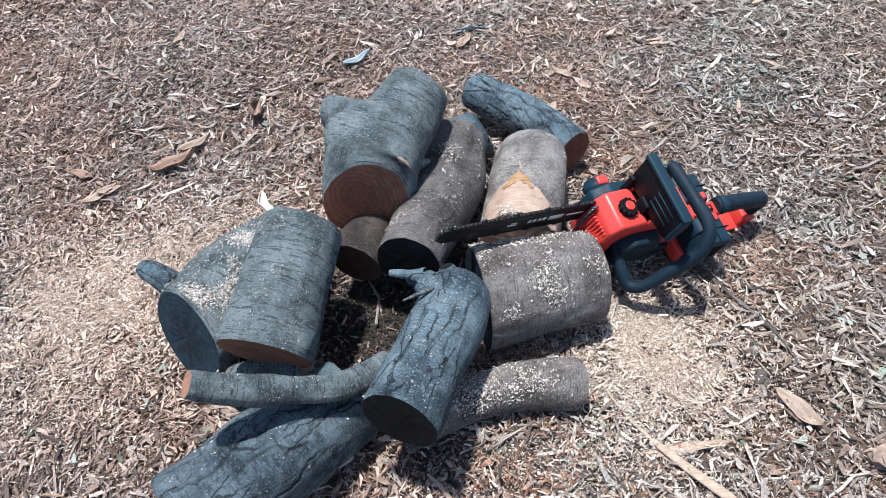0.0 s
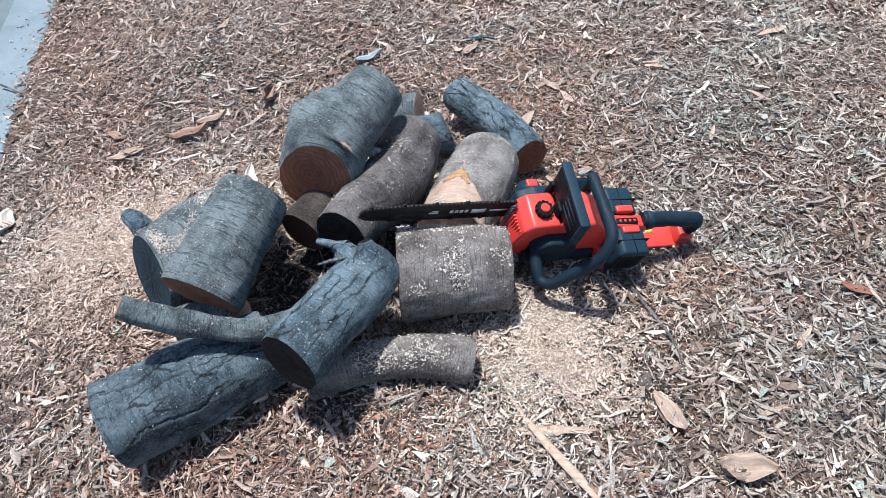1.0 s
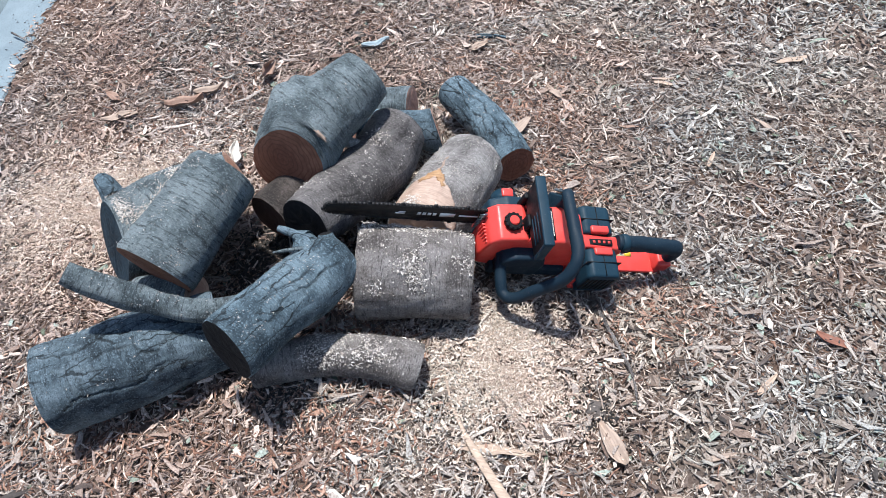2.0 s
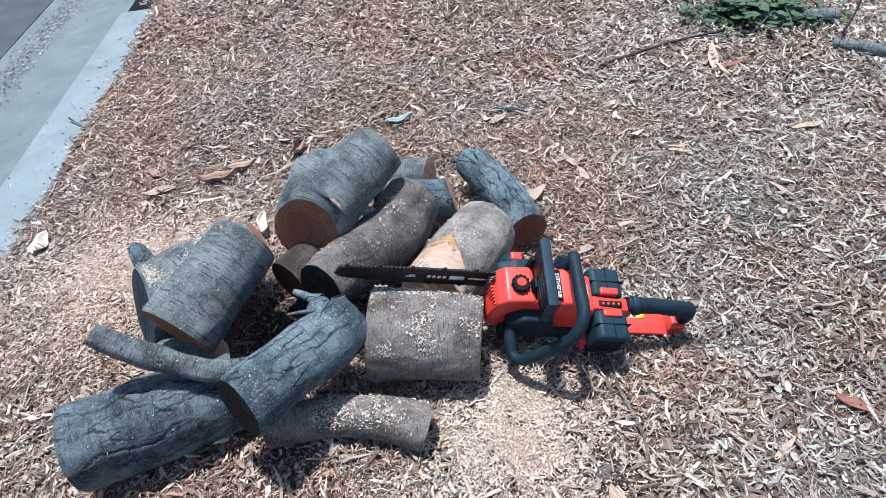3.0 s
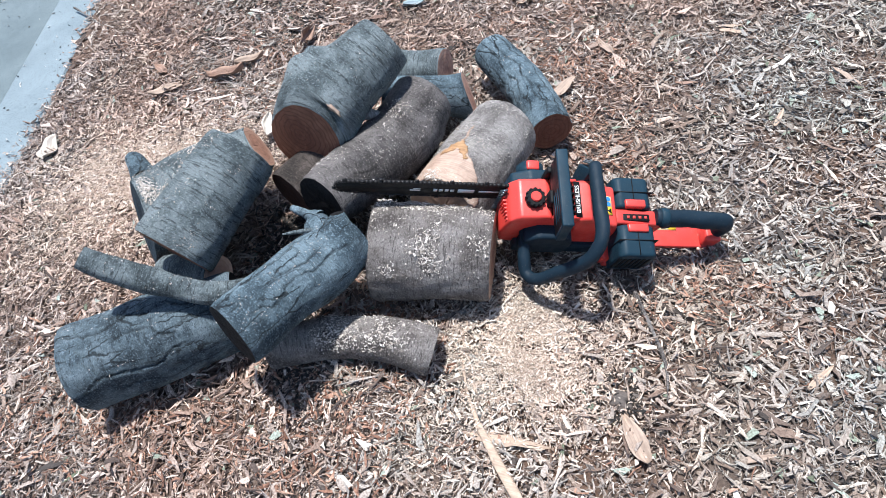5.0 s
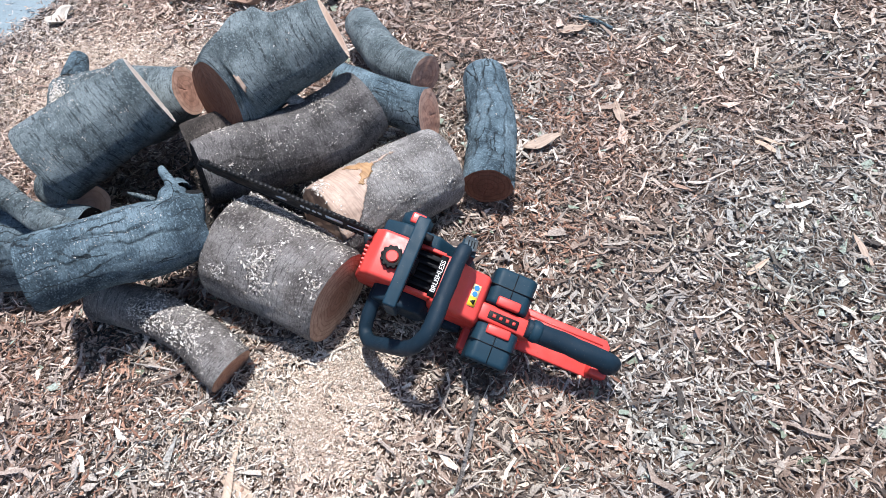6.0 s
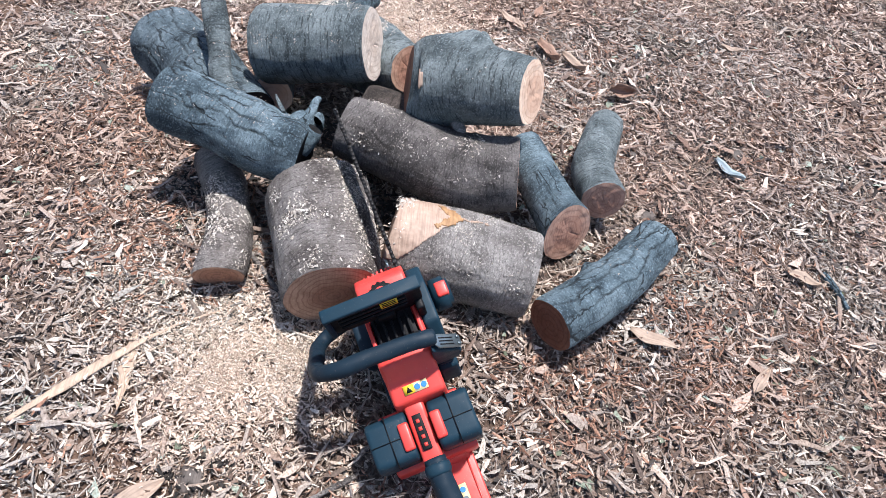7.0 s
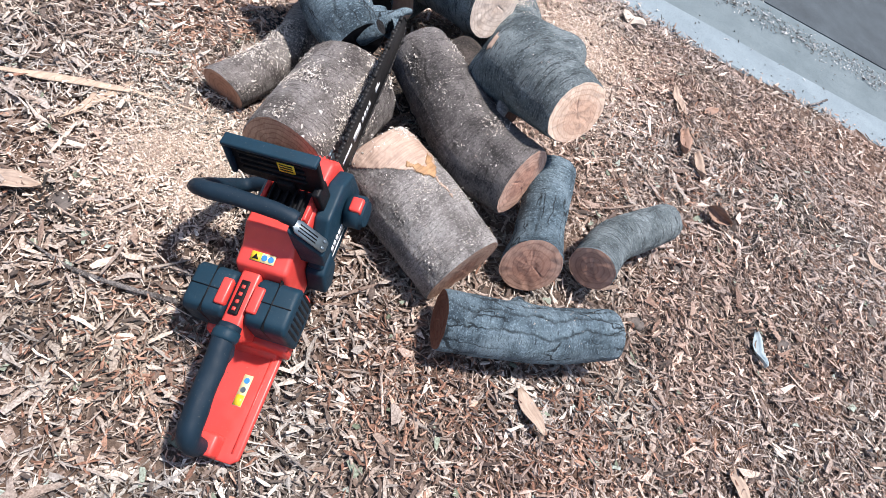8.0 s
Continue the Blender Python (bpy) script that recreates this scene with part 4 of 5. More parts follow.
def pod(x, y, size, seed):
    bm = bmesh.new()
    bmesh.ops.create_icosphere(bm, subdivisions=3, radius=size)
    for v in bm.verts:
        v.co *= 1 + 0.5 * noise.noise(v.co * 45 + Vector((seed, 0, 0))) + 0.25 * noise.noise(v.co * 130)
        v.co.z *= 0.42
    ob = part("seed_pod", bm, CRUMB)
    ob.data.shade_smooth()
    ob.location = (x, y, float(ground_height(x, y)) + size * 0.2 + 0.006)
    return tagged(ob, "dark crumbly seed pod lying on the chips", "seed pod", "seed pods")


for k, (x, y, size) in enumerate([(0.635, 0.79, 0.022), (-0.962, 1.926, 0.024), (-0.124, 1.70, 0.02), (-1.0, 1.72, 0.018), (-0.75, 2.2, 0.018), (0.52, 2.35, 0.018), (-0.42, 2.02, 0.02), (-0.36, 1.7, 0.014)]):
    pod(x, y, size, k)


def weed():
    """A clump of grass blades and round leaves at the far edge of the bed."""
    rng = random.Random(5)
    ob = thing("weed", "green weed clump with grass blades and round leaves", "weed", Matrix.Translation((0.84, 3.18, float(ground_height(0.84, 3.18)))))
    for name, count, mat in (("blades", 260, LEAF_GREEN), ("leaves", 300, LEAF_GREEN)):
        verts, faces = [], []
        for _ in range(count):
            ox, oy, a = rng.gauss(0, 0.13), rng.gauss(0.04, 0.08), rng.uniform(0, 6.28)
            ln, w = (rng.uniform(0.07, 0.2), rng.uniform(0.003, 0.006)) if name == "blades" else (rng.uniform(0.03, 0.06), rng.uniform(0.012, 0.022))
            rise = rng.uniform(0.3, 1.1) if name == "blades" else rng.uniform(-0.2, 0.5)
            oz = 0 if name == "blades" else rng.uniform(0.01, 0.09)
            b = len(verts)
            for i in range(5):
                f = i / 4
                ww = w * (1 - f) ** 0.6 if name == "blades" else w * math.sin(math.pi * (0.08 + 0.88 * f))
                d, h = ln * f * math.cos(rise * (1 - 0.5 * f)), oz + ln * math.sin(rise) * f * (1 - 0.45 * f)
                cx, cy = ox + math.cos(a) * d, oy + math.sin(a) * d
                verts += [(cx - math.sin(a) * ww, cy + math.cos(a) * ww, h), (cx, cy, h - ww * 0.4), (cx + math.sin(a) * ww, cy - math.cos(a) * ww, h)]
            for i in range(4):
                faces += [(b + 3 * i, b + 3 * i + 1, b + 3 * i + 4, b + 3 * i + 3), (b + 3 * i + 1, b + 3 * i + 2, b + 3 * i + 5, b + 3 * i + 4)]
        part(name, mesh_of(name, verts, faces), mat, ob)
    return ob


weed()


def gutter_litter(seed):
    rng = np.random.default_rng(seed)
    spots = [(rng.uniform(-0.6, 3.2), 0.66 + 0.045 * rng.normal(), -0.121) for _ in range(3500)]
    spots += [(rng.uniform(-0.6, 3.2), rng.uniform(0.26, 0.8), -0.126) for _ in range(160)]
    spots += [(rng.uniform(-0.6, 2.0), 0.21 * rng.random() ** 2, -0.06) for _ in range(220)]
    spots += [(rng.uniform(-0.6, 2.1), 0.25 + 0.012 * rng.random() ** 2, -0.121) for _ in range(900)]
    places = np.array([(*(KERB_AT + KERB_ALONG * a + KERB_OUT * o), z) for a, o, z in spots])
    return splinters(places, np.tile((0.0, 0.0, 1.0), (len(places), 1)), rng, 0.008, 0.005, 0.002, 0.3)


splinter_object("gutter_litter", "grey bark bits and dust lying in the gutter", "litter", gutter_litter(77),
                chip_material("grey_gutter_litter", [(0.0, (0.03, 0.03, 0.03)), (0.45, (0.1, 0.1, 0.095)), (0.6, (0.32, 0.34, 0.34)), (1.0, (0.6, 0.62, 0.62))]))


def leaf_litter(count, seed):
    rng = np.random.default_rng(seed)
    x, y = 1.6 - 3.0 * rng.random(count) ** 1.6, rng.uniform(0.0, 3.0, count)
    out = (x - KERB_AT[0]) * KERB_OUT[0] + (y - KERB_AT[1]) * KERB_OUT[1]
    x, y = x[out < -0.02], y[out < -0.02]
    return splinters(on_ground(x, y, 0.013), np.tile((0.0, 0.0, 1.0), (len(x), 1)), rng, 0.016, 0.012, 0.0008, 0.25, 0.4)


splinter_object("leaf_litter", "torn grey-green leaf fragments among the chips", "leaf litter", leaf_litter(900, 91),
                chip_material("grey_green_leaf_bits", [(0.0, (0.10, 0.12, 0.075)), (0.5, (0.24, 0.28, 0.22)), (1.0, (0.36, 0.42, 0.38))]))


def rust_shreds(blobs, seed):
    """Red-brown fibres of freshly torn bark, thick in the middle of each patch and thinning out."""
    rng = np.random.default_rng(seed)
    x = np.concatenate([rng.normal(bx, s, n) for bx, by, s, n in blobs])
    y = np.concatenate([rng.normal(by, s, n) for bx, by, s, n in blobs])
    out = (x - KERB_AT[0]) * KERB_OUT[0] + (y - KERB_AT[1]) * KERB_OUT[1]
    x, y = x[out < -0.02], y[out < -0.02]
    return fibres(on_ground(x, y, rng.uniform(0.012, 0.019, len(x))), np.tile((0.0, 0.0, 1.0), (len(x), 1)), rng, 0.016, 0.0034, 0.0011, 0.3)


splinter_object("bark_shreds", "red-brown shreds of torn bark among the chips", "bark shreds",
                rust_shreds([(0.1, 0.55, 0.13, 806), (-0.5, 0.42, 0.13, 558), (0.42, 1.46, 0.09, 434), (0.72, 1.12, 0.1, 403), (0.22, 1.78, 0.16, 806), (-0.65, 1.5, 0.22, 682), (-0.95, 2.0, 0.3, 682),
                             (-0.3, 0.36, 0.12, 310), (0.1, 0.84, 0.06, 186), (0.75, 0.45, 0.12, 217), (0.1, 2.3, 0.3, 434), (-0.2, 0.85, 0.06, 161)], 95),
                chip_material("rust_brown_shreds", [(0.0, (0.13, 0.065, 0.043)), (0.4, (0.27, 0.14, 0.095)), (0.75, (0.4, 0.235, 0.165)), (1.0, (0.56, 0.39, 0.3))]))


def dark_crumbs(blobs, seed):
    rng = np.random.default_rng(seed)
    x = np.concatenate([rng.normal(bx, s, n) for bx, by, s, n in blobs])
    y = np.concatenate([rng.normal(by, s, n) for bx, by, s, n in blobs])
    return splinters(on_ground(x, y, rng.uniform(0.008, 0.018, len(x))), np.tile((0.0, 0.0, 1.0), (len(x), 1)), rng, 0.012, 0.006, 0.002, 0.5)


# Dark debris; between the logs its black also paints in the shade.
splinter_object("crumbs_and_gap_shade", "black bark crumbs on chips, painted shade between logs", "bark crumbs",
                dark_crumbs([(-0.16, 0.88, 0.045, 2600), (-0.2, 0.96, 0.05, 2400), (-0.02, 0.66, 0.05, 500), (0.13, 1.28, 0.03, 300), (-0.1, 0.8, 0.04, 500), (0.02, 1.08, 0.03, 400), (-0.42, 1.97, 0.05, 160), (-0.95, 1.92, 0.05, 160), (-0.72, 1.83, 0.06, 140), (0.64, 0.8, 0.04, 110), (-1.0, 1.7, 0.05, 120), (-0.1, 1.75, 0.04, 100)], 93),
                chip_material("black_bark_and_gap_shade", [(0.0, (0.012, 0.011, 0.01)), (0.6, (0.03, 0.026, 0.023)), (1.0, (0.09, 0.07, 0.055))]))


# ---- the chainsaw ----
def rounded(profile, y0, y1, bevel=0.004, segments=2, axis="y"):
    """A bevelled slab: a closed outline in two axes, drawn along the third."""
    bm = bmesh.new()
    at = {"y": lambda a, b, c: (a, c, b), "z": lambda a, b, c: (a, b, c), "x": lambda a, b, c: (c, a, b)}[axis]
    low = [bm.verts.new(at(a, b, y0)) for a, b in profile]
    high = [bm.verts.new(at(a, b, y1)) for a, b in profile]
    n = len(profile)
    bm.faces.new(low)
    bm.faces.new(high)
    for i in range(n):
        bm.faces.new((low[i], low[(i + 1) % n], high[(i + 1) % n], high[i]))
    bmesh.ops.recalc_face_normals(bm, faces=bm.faces)
    if bevel:
        bmesh.ops.bevel(bm, geom=list(bm.edges), offset=bevel, segments=segments, profile=0.6, affect="EDGES", clamp_overlap=True)
    for f in bm.faces:
        f.smooth = True
    return bm


def block(x0, x1, y0, y1, z0, z1, bevel=0.003):
    return rounded([(x0, z0), (x1, z0), (x1, z1), (x0, z1)], y0, y1, bevel)


def joined(*pieces):
    out = bmesh.new()
    for bm in pieces:
        me = bpy.data.meshes.new("piece")
        bm.to_mesh(me)
        bm.free()
        out.from_mesh(me)
        bpy.data.meshes.remove(me)
    return out


def turned(bm, m):
    bmesh.ops.transform(bm, matrix=m, verts=bm.verts)
    return bm


def disc(x, y, z, radius, depth, axis, bevel=0.002, sides=28):
    """A bevelled round boss from its base along an axis."""
    bm = bmesh.new()
    bmesh.ops.create_cone(bm, cap_ends=True, segments=sides, radius1=radius, radius2=radius, depth=depth)
    bmesh.ops.bevel(bm, geom=[e for e in bm.edges if len(e.link_faces) == 2 and any(len(f.verts) > 4 for f in e.link_faces)], offset=bevel, segments=2, affect="EDGES")
    for f in bm.faces:
        f.smooth = len(f.verts) == 4
    turn = {"z": pose(0, 0, 0), "y": pose(0, 0, 0, -90), "x": pose(0, 0, 0, 0, 90)}[axis]
    return turned(bm, Matrix.Translation((x, y, z)) @ turn @ Matrix.Translation((0, 0, depth / 2)))


def pipe(points, sides=20):
    verts, _, _, _ = stem(points, 0, around=sides, step=0.006, lumps=0.0)
    n, k = verts.shape[:2]
    bm = bmesh.new()
    vs = [bm.verts.new(v) for v in verts.reshape(-1, 3)]
    for i in range(n - 1):
        for j in range(k):
            bm.faces.new((vs[i * k + j], vs[i * k + (j + 1) % k], vs[(i + 1) * k + (j + 1) % k], vs[(i + 1) * k + j])).smooth = True
    bm.faces.new(vs[:k][::-1])
    bm.faces.new(vs[-k:])
    return bm


def lettering(name, text, m, size, material, parent):
    data = bpy.data.curves.new(name, "FONT")
    data.body, data.size, data.extrude, data.align_x, data.align_y = text, size, 0.0003, "CENTER", "CENTER"
    data.materials.append(material)
    ob = new(name, data)
    ob.parent = parent
    ob.matrix_basis = m
    return ob


def chainsaw():
    fore, left, top = Vector((-0.8547, -0.4363, 0.2802)), Vector((0.3476, -0.8831, -0.3149)), Vector((0.3852, -0.1718, 0.9067))
    m = Matrix((fore, left, top)).transposed().to_4x4()
    m.translation = (0.318, 1.103, 0.187)
    saw = thing("chainsaw", "red and navy cordless chainsaw resting on sawn logs", "chainsaw", m)

    # bar and chain
    outline = [(-0.06, -0.027), (0.10, -0.029), (0.26, -0.027), (0.342, -0.022)]
    nose = [(0.354 + 0.022 * math.cos(a), 0.022 * math.sin(a)) for a in np.linspace(-1.3, 1.3, 9)]
    bar_line = outline + nose + [(x, -z) for x, z in reversed(outline)]
    bar = part("guide_bar", rounded(bar_line, -0.0024, 0.0024, 0.0006, 1), STEEL, saw, "black guide bar with worn white print")
    for side in (-0.0029, 0.0025):
        for x0, x1, z0, z1 in ((0.03, 0.075, -0.004, 0.003), (0.085, 0.12, -0.009, 0.008), (0.128, 0.136, -0.006, 0.006), (0.14, 0.148, -0.006, 0.006), (0.152, 0.16, -0.006, 0.006), (0.164, 0.172, -0.006, 0.006),
                               (0.2, 0.222, -0.006, 0.0), (0.2, 0.215, 0.002, 0.006)):
            part("print_bar", block(x0, x1, side, side + 0.0004, z0, z1, 0), WHITE, bar)
    path = [Vector((x, 0, z)) for x, z in bar_line]
    links = []
    walk_len, gap = 0.0, 0.0092
    pts = []
    for a, b in zip(path, path[1:]):
        d = (b - a).length
        while walk_len < d:
            p = a.lerp(b, walk_len / d)
            pts.append((p, (b - a).normalized()))
            walk_len += gap
        walk_len -= d
    for i, (p, t) in enumerate(pts):
        outward = Vector((0, 1, 0)).cross(t) * -1
        frame_m = Matrix((t, Vector((0, 1, 0)), t.cross(Vector((0, 1, 0))))).transposed().to_4x4()
        frame_m.translation = p + t.cross(Vector((0, 1, 0))) * -0.0
        sgn = 1 if frame_m.to_3x3() @ Vector((0, 0, 1)) @ (p - Vector((0.15, 0, 0))) > 0 else -1
        links.append(turned(block(-0.0042, 0.0042, -0.0033, 0.0033, sgn * 0.0002 - 0.002, sgn * 0.0042, 0), frame_m))
        if i % 4 == 0:
            links.append(turned(rounded([(-0.004, 0), (0.005, 0), (0.005, sgn * 0.0085), (-0.003, sgn * 0.0065)], -0.0042 if i % 8 else 0.0, 0.0 if i % 8 else 0.0042, 0), frame_m))
    part("chain", joined(*links), STEEL, saw, "oily steel saw chain")
    part("bumper_spikes", joined(*[rounded([(0.02, z), (0.036, z + 0.005), (0.02, z + 0.01)], 0.012, 0.016, 0.0) for z in np.arange(-0.06, 0.035, 0.011)]), CHROME, saw, "steel bumper spikes")

    # main housing
    body = part("housing", joined(
        rounded([(0.022, -0.075), (0.028, -0.03), (0.018, 0.03), (0.0, 0.052), (-0.062, 0.058), (-0.07, 0.045), (-0.125, 0.045), (-0.13, -0.085), (-0.02, -0.088)], -0.008, 0.082, 0.007, 3),
        rounded([(-0.118, -0.08), (-0.118, 0.062), (-0.15, 0.066), (-0.178, 0.042), (-0.212, 0.036), (-0.222, 0.0), (-0.222, -0.08)], -0.004, 0.088, 0.008, 3)), RED, saw)
    part("front_grille", joined(*[block(0.012, 0.0275 - 0.001 * abs(k), 0.026 + k * 0.0085, 0.0302 + k * 0.0085, -0.055, 0.018, 0.001) for k in range(-2, 6)]), RED, body, "row of ridged red vents")
    part("motor_cover", joined(rounded([(-0.018, -0.07), (-0.018, -0.005), (-0.045, 0.018), (-0.115, 0.018), (-0.128, -0.02), (-0.12, -0.075)], 0.07, 0.112, 0.008, 3),
                               rounded([(-0.01, -0.095), (-0.01, -0.06), (-0.2, -0.06), (-0.2, -0.1)], 0.0, 0.1, 0.006)), RUBBER, saw)
    vents = part("top_vents", block(-0.117, -0.066, 0.004, 0.076, 0.036, 0.056, 0.002), BLACK, body, "black recess with cooling fins")
    for k in range(5):
        part("fin", block(-0.112, -0.068, 0.012 + k * 0.0138, 0.0165 + k * 0.0138, 0.05, 0.066, 0.001), BLACK, vents)
    part("vent_frame", joined(block(-0.126, -0.113, 0.0, 0.082, 0.05, 0.064, 0.002), block(-0.12, -0.064, 0.077, 0.084, 0.045, 0.064, 0.002), block(-0.12, -0.064, -0.005, 0.002, 0.045, 0.064, 0.002)), RED, body)
    part("name_strip", block(-0.1262, -0.1128, 0.001, 0.081, 0.0632, 0.0643, 0), BLACK, body)
    lettering("lettering", "BRUSHLESS", pose(-0.1195, 0.041, 0.0648, 0, 0, -90), 0.0125, WHITE, body)

    # oil cap
    cap = part("oil_cap", joined(disc(-0.03, 0.04, 0.052, 0.0195, 0.016, "z"), *[disc(-0.03 + 0.018 * math.cos(a), 0.04 + 0.018 * math.sin(a), 0.056, 0.0038, 0.012, "z", 0.001, 8) for a in np.linspace(0, 6.28, 13)[:-1]]), BLACK, saw, "black ribbed oil filler cap")
    part("cap_button", disc(-0.03, 0.04, 0.067, 0.0115, 0.005, "z"), RED, cap, "red cap button")

    # sprocket cover and tension knob
    cover = part("sprocket_cover", joined(
        rounded([(0.012, -0.05), (0.008, 0.02), (-0.03, 0.042), (-0.10, 0.04), (-0.165, -0.02), (-0.16, -0.062), (-0.03, -0.066)], -0.036, -0.008, 0.006, 3),
        rounded([(-0.13, -0.07), (-0.128, -0.02), (-0.172, -0.03), (-0.186, -0.08), (-0.16, -0.095)], -0.040, -0.004, 0.005, 2)), NAVY, saw)
    for k in range(5):
        part("print_bar", block(-0.08 - k * 0.011, -0.072 - k * 0.011, -0.0372, -0.0362, -0.034, -0.020, 0), WHITE, cover)
    part("print_bar", block(-0.135, -0.07, -0.0372, -0.0362, -0.044, -0.041, 0), WHITE, cover)
    knob = part("tension_knob", joined(disc(-0.045, -0.074, -0.016, 0.030, 0.040, "y", 0.007)), NAVY, saw)
    part("knob_grip", block(-0.059, -0.031, -0.070, -0.048, 0.000, 0.0155, 0.004), RED, knob, "red folding knob grip")

    # front guard
    tilt = Matrix.Translation((-0.066, 0.0, 0.066)) @ pose(0, 0, 0, 0, 6, 0)
    plate = [(-0.022, 0.02), (0.0, 0.0), (0.125, 0.006), (0.137, 0.018), (0.137, 0.082), (0.128, 0.09), (-0.01, 0.09), (-0.022, 0.08)]
    guard = part("front_guard", turned(joined(rounded(plate, -0.006, 0.004, 0.0025, 2, axis="x")), tilt), BLACK, saw, "black plastic front hand guard")
    part("guard_rim", turned(joined(rounded([(-0.024, 0.084), (0.138, 0.084), (0.138, 0.093), (-0.024, 0.093)], -0.016, 0.007, 0.003, 2, axis="x"), rounded([(0.13, 0.012), (0.139, 0.012), (0.139, 0.09), (0.13, 0.09)], -0.014, 0.006, 0.003, 2, axis="x")), tilt), NAVY, guard)
    for k in range(4):
        part("guard_rib", turned(rounded([(0.004, 0.026 + 0.014 * k), (0.118, 0.026 + 0.014 * k), (0.118, 0.031 + 0.014 * k), (0.004, 0.031 + 0.014 * k)], -0.010, -0.005, 0.001, 1, axis="x"), tilt), BLACK, guard)
    for k in range(3):
        part("guard_slot", turned(rounded([(0.05, 0.028 + 0.017 * k), (0.112, 0.028 + 0.017 * k), (0.112, 0.033 + 0.017 * k), (0.05, 0.033 + 0.017 * k)], 0.0035, 0.0052, 0, 1, axis="x"), tilt), NAVY, guard)
    part("guard_arm", joined(block(-0.086, -0.052, -0.02, -0.006, 0.01, 0.088, 0.004), block(-0.078, -0.054, 0.03, 0.06, 0.04, 0.085, 0.004)), BLACK, guard)
    sticker = part("warning_sticker", turned(block(-0.0112, -0.0106, 0.018, 0.047, 0.05, 0.072, 0), tilt), YELLOW, guard, "yellow warning sticker")
    for z in (0.054, 0.060, 0.066):
        part("print_bar", turned(block(-0.0116, -0.0112, 0.021, 0.044, z, z + 0.003, 0), tilt), BLACK, sticker)

    # front handle
    hoop = [(-0.143, -0.014, 0.112, 0.0135), (-0.142, 0.004, 0.117, 0.0138), (-0.14, 0.06, 0.125, 0.0138), (-0.14, 0.13, 0.126, 0.0138), (-0.134, 0.162, 0.112, 0.0138), (-0.117, 0.181, 0.075, 0.0138),
            (-0.075, 0.186, 0.006, 0.0138), (-0.048, 0.183, -0.040, 0.0138), (-0.032, 0.166, -0.053, 0.0135), (-0.026, 0.135, -0.042, 0.013), (-0.026, 0.075, -0.02, 0.013)]
    grip = part("front_handle", pipe(hoop), RUBBER, saw, "rubber-coated wrap-around front handle")
    plate_m = Matrix.Translation((-0.152, -0.0325, 0.0846)) @ pose(0, 0, 0, 57, 0, 0) @ Matrix.Diagonal((0.68, 0.9, 1, 1))
    part("handle_mount", rounded([(-0.004, 0.112), (-0.051, 0.044), (-0.045, 0.0), (0.0, 0.0)], -0.166, -0.137, 0.003, 2, axis="x"), NAVY, saw)
    bracket = part("handle_bracket", turned(rounded([(-0.017, -0.036), (-0.008, -0.042), (0.012, -0.042), (0.018, -0.034), (0.018, 0.03), (0.01, 0.042), (-0.008, 0.042), (-0.017, 0.034)], -0.0015, 0.002, 0.001, 1, "z"), plate_m), CHROME, grip, "brushed aluminium bracket")
    for k in range(3):
        part("bracket_slot", turned(block(-0.010 + 0.008 * k, -0.007 + 0.008 * k, -0.014, 0.03, 0.0016, 0.0026, 0), plate_m), BLACK, bracket)
    for dx, dz in ((-0.008, -0.031), (0.009, -0.031)):
        part("bolt", turned(disc(dx, dz, 0.002, 0.004, 0.003, "z", 0.001, 10), plate_m), CHROME, grip)

    # warning sticker on the housing
    label = part("warning_sticker", turned(block(-0.0078, 0.0078, -0.021, 0.021, -0.0005, 0.0005, 0), Matrix.Translation((-0.194, 0.043, 0.0405)) @ pose(0, 0, 0, 0, -10, 0)), CREAM, saw, "white and yellow warning sticker")
    lm = Matrix.Translation((-0.194, 0.043, 0.0412)) @ pose(0, 0, 0, 0, -10, 0)
    part("yellow_field", turned(block(-0.0074, 0.0074, 0.003, 0.0206, -0.0005, 0.0005, 0), lm), YELLOW, label)
    part("triangle_sign", turned(rounded([(-0.005, 0.0065), (-0.005, 0.0175), (0.005, 0.012)], 0.0004, 0.0009, 0, 1, "z"), lm), BLACK, label)
    for k, y in enumerate((-0.003, -0.0145)):
        part("round_sign", turned(disc(0, y, 0.0, 0.005, 0.0009, "z", 0.0001, 20), lm), BLUE, label)

    # rear: waist, batteries, handle and guard
    waist = part("waist", joined(rounded([(-0.20, -0.09), (-0.20, 0.02), (-0.225, 0.022), (-0.305, 0.016), (-0.325, 0.012), (-0.325, -0.02), (-0.30, -0.09)], 0.041, 0.075, 0.006, 2),
                                 rounded([(-0.205, -0.085), (-0.205, -0.05), (-0.31, -0.062), (-0.315, -0.1)], -0.02, 0.13, 0.006, 2)), RED, saw)
    part("light_strip", block(-0.292, -0.232, 0.052, 0.068, 0.014, 0.022, 0.002), BLACK, waist, "black charge light strip")
    for k in range(4):
        part("charge_light", block(-0.286 + 0.013 * k, -0.280 + 0.013 * k, 0.057, 0.063, 0.0215, 0.0232, 0), RED, waist)
    for y, sgn in ((0.113, 1), (0.003, -1)):
        pack = part("battery", joined(
            turned(rounded([(-0.302, -0.055), (-0.302, 0.012), (-0.292, 0.024), (-0.228, 0.026), (-0.218, 0.014), (-0.218, -0.05)], y - 0.036, y + 0.036, 0.009, 3), Matrix()),
            block(-0.298, -0.222, y - 0.033, y + 0.033, -0.075, -0.045, 0.004)), NAVY, saw, "navy slide-on battery pack")
        part("latch", block(-0.284, -0.238, y - sgn * 0.027 - 0.009, y - sgn * 0.027 + 0.009, 0.010, 0.0305, 0.004), RED, pack, "red release latch")
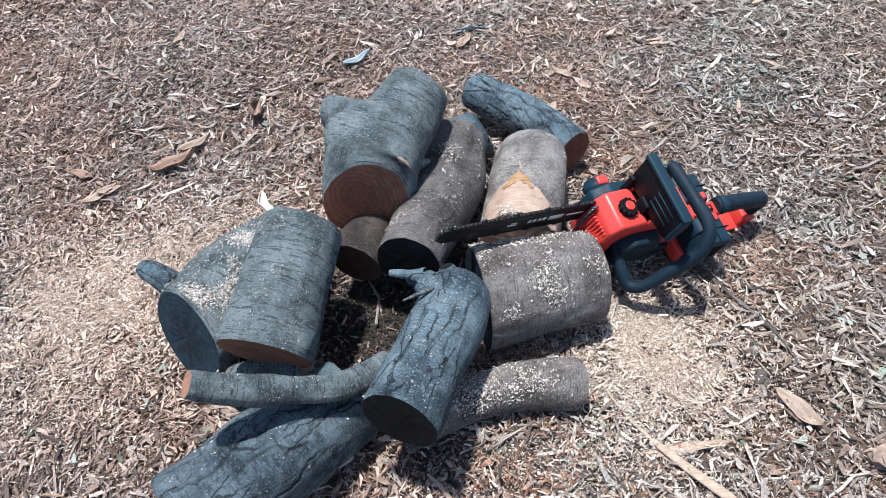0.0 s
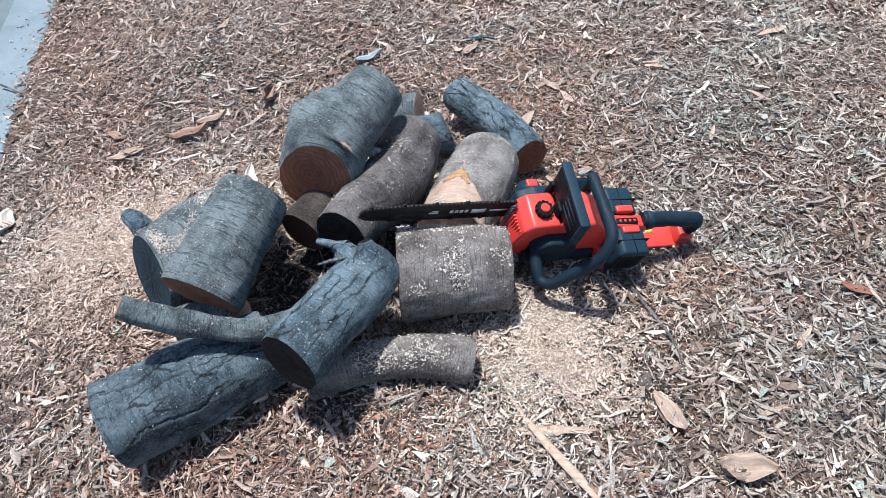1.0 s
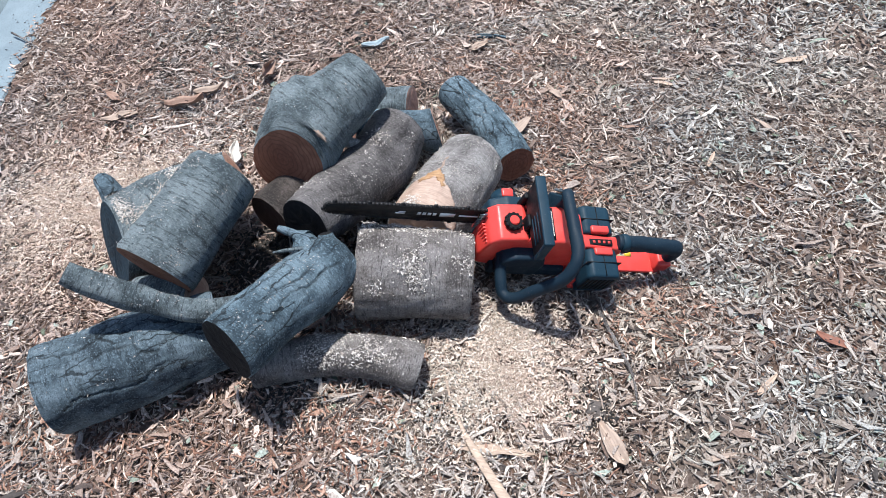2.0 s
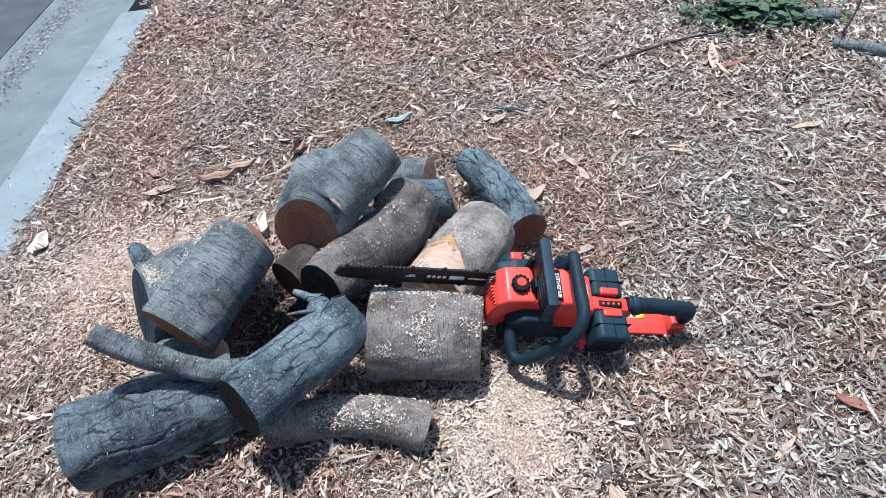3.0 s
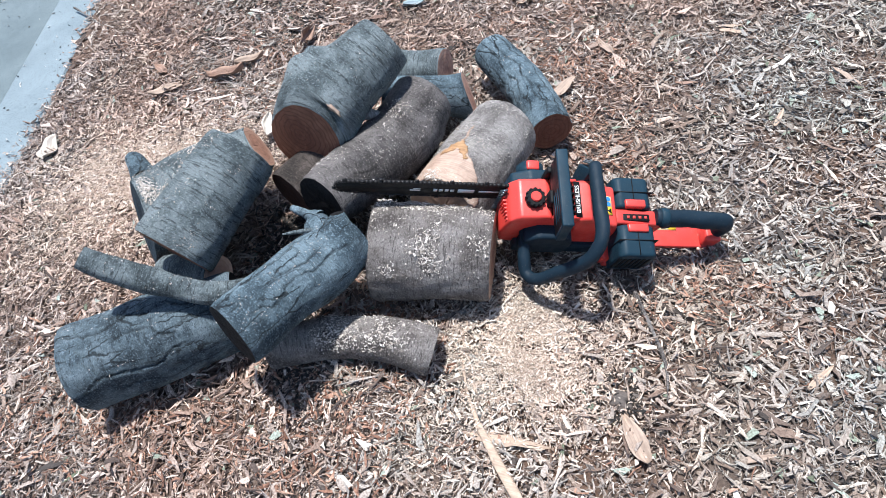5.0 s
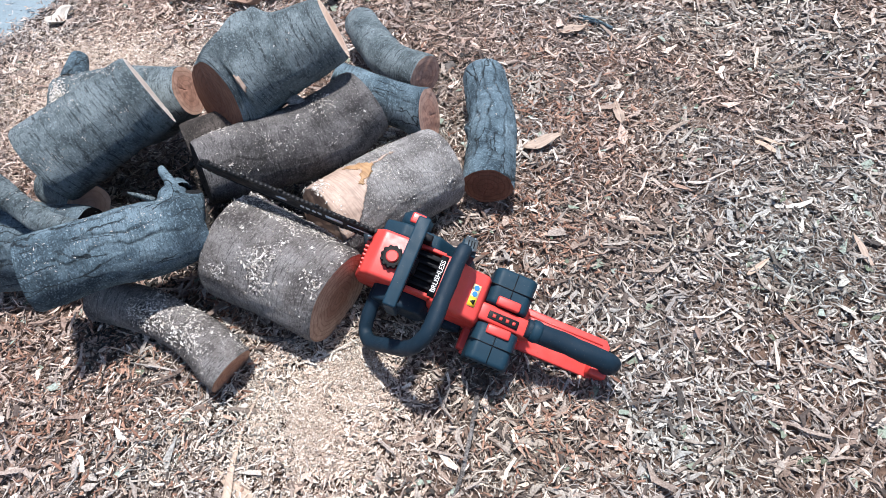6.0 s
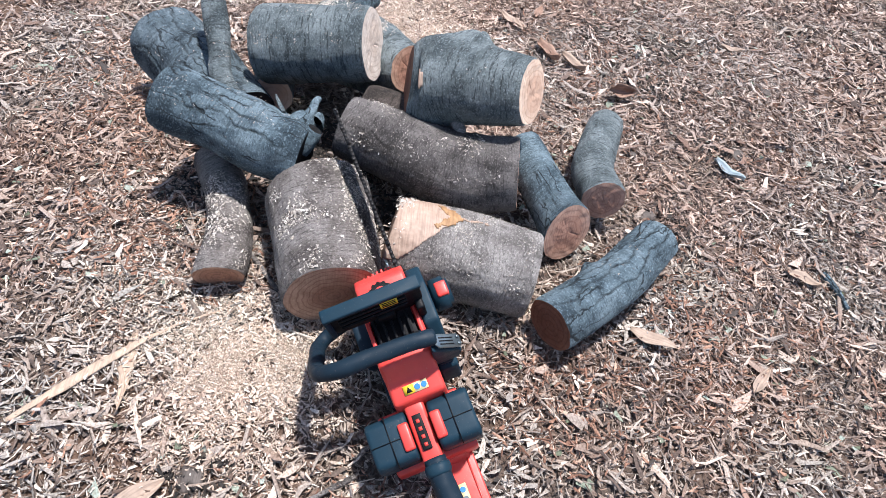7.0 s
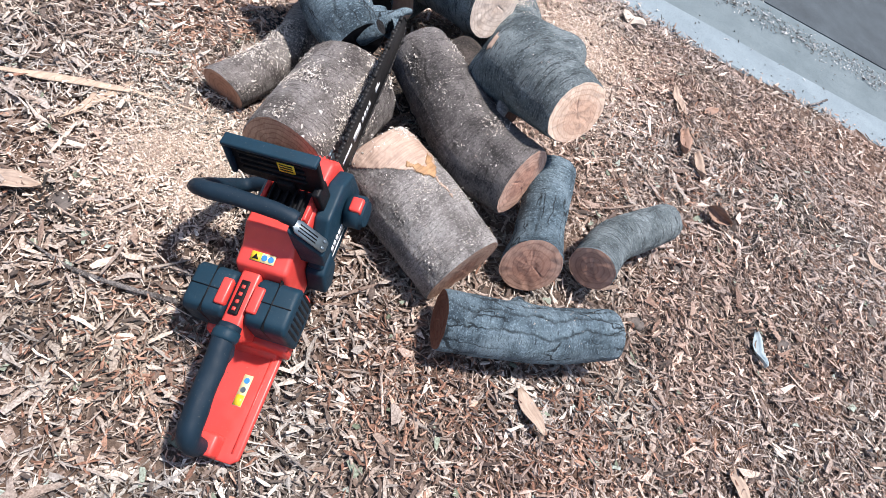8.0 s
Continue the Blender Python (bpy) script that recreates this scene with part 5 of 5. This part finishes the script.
        part("seam", joined(block(-0.303, -0.217, y - 0.0008, y + 0.0008, -0.03, 0.0268, 0.0), block(-0.2605, -0.2592, y - 0.033, y + 0.033, -0.03, 0.0268, 0.0)), BLACK, pack)
        for k in range(7):
            part("cooling_rib", block(-0.29 + 0.0105 * k, -0.284 + 0.0105 * k, y + sgn * 0.0335 - 0.003, y + sgn * 0.0335 + 0.0045, -0.052, 0.006, 0.001), BLACK, pack)
    part("battery_base", joined(block(-0.30, -0.215, -0.02, 0.135, -0.092, -0.072, 0.005)), RED, saw)
    rear = part("rear_handle", pipe([(-0.308, 0.056, 0.014, 0.0185), (-0.34, 0.056, 0.014, 0.0195), (-0.40, 0.055, 0.008, 0.019), (-0.455, 0.054, 0.0, 0.0195), (-0.482, 0.053, -0.008, 0.0195), (-0.492, 0.053, -0.03, 0.018), (-0.492, 0.053, -0.07, 0.015)], 28), RUBBER, saw, "navy rubber rear grip")
    part("collar", pipe([(-0.318, 0.056, 0.014, 0.0215), (-0.328, 0.056, 0.0145, 0.0222), (-0.336, 0.056, 0.0145, 0.0205)], 28), NAVY, rear)
    part("trigger", rounded([(-0.33, 0.0), (-0.365, 0.0), (-0.36, -0.026), (-0.345, -0.034), (-0.332, -0.02)], 0.048, 0.064, 0.003), NAVY, rear)
    guard2 = part("rear_hand_guard", joined(
        rounded([(-0.30, -0.006), (-0.492, -0.006), (-0.502, 0.006), (-0.502, 0.07), (-0.49, 0.082), (-0.30, 0.082)], -0.106, -0.094, 0.004, 2, "z"),
        rounded([(-0.30, -0.075), (-0.30, -0.1), (-0.33, -0.1)], 0.0, 0.08, 0.003, 1),
        rounded([(-0.465, 0.028), (-0.502, 0.028), (-0.502, 0.078), (-0.465, 0.078)], -0.1, -0.06, 0.006, 2, "z")), RED, saw)
    part("guard_edge", block(-0.485, -0.31, 0.006, 0.009, -0.0945, -0.0925, 0.0), RED, guard2)
    rear_label = part("warning_sticker", block(-0.412, -0.358, 0.026, 0.042, -0.0942, -0.0932, 0), CREAM, guard2, "white and yellow warning sticker")
    part("yellow_field", block(-0.411, -0.393, 0.027, 0.041, -0.0933, -0.0928, 0), YELLOW, rear_label)
    for k in range(2):
        part("round_sign", disc(-0.384 + 0.016 * k, 0.034, -0.0933, 0.005, 0.0006, "z", 0.0001, 16), BLUE if k else CHROME, rear_label)
    return saw


chainsaw()
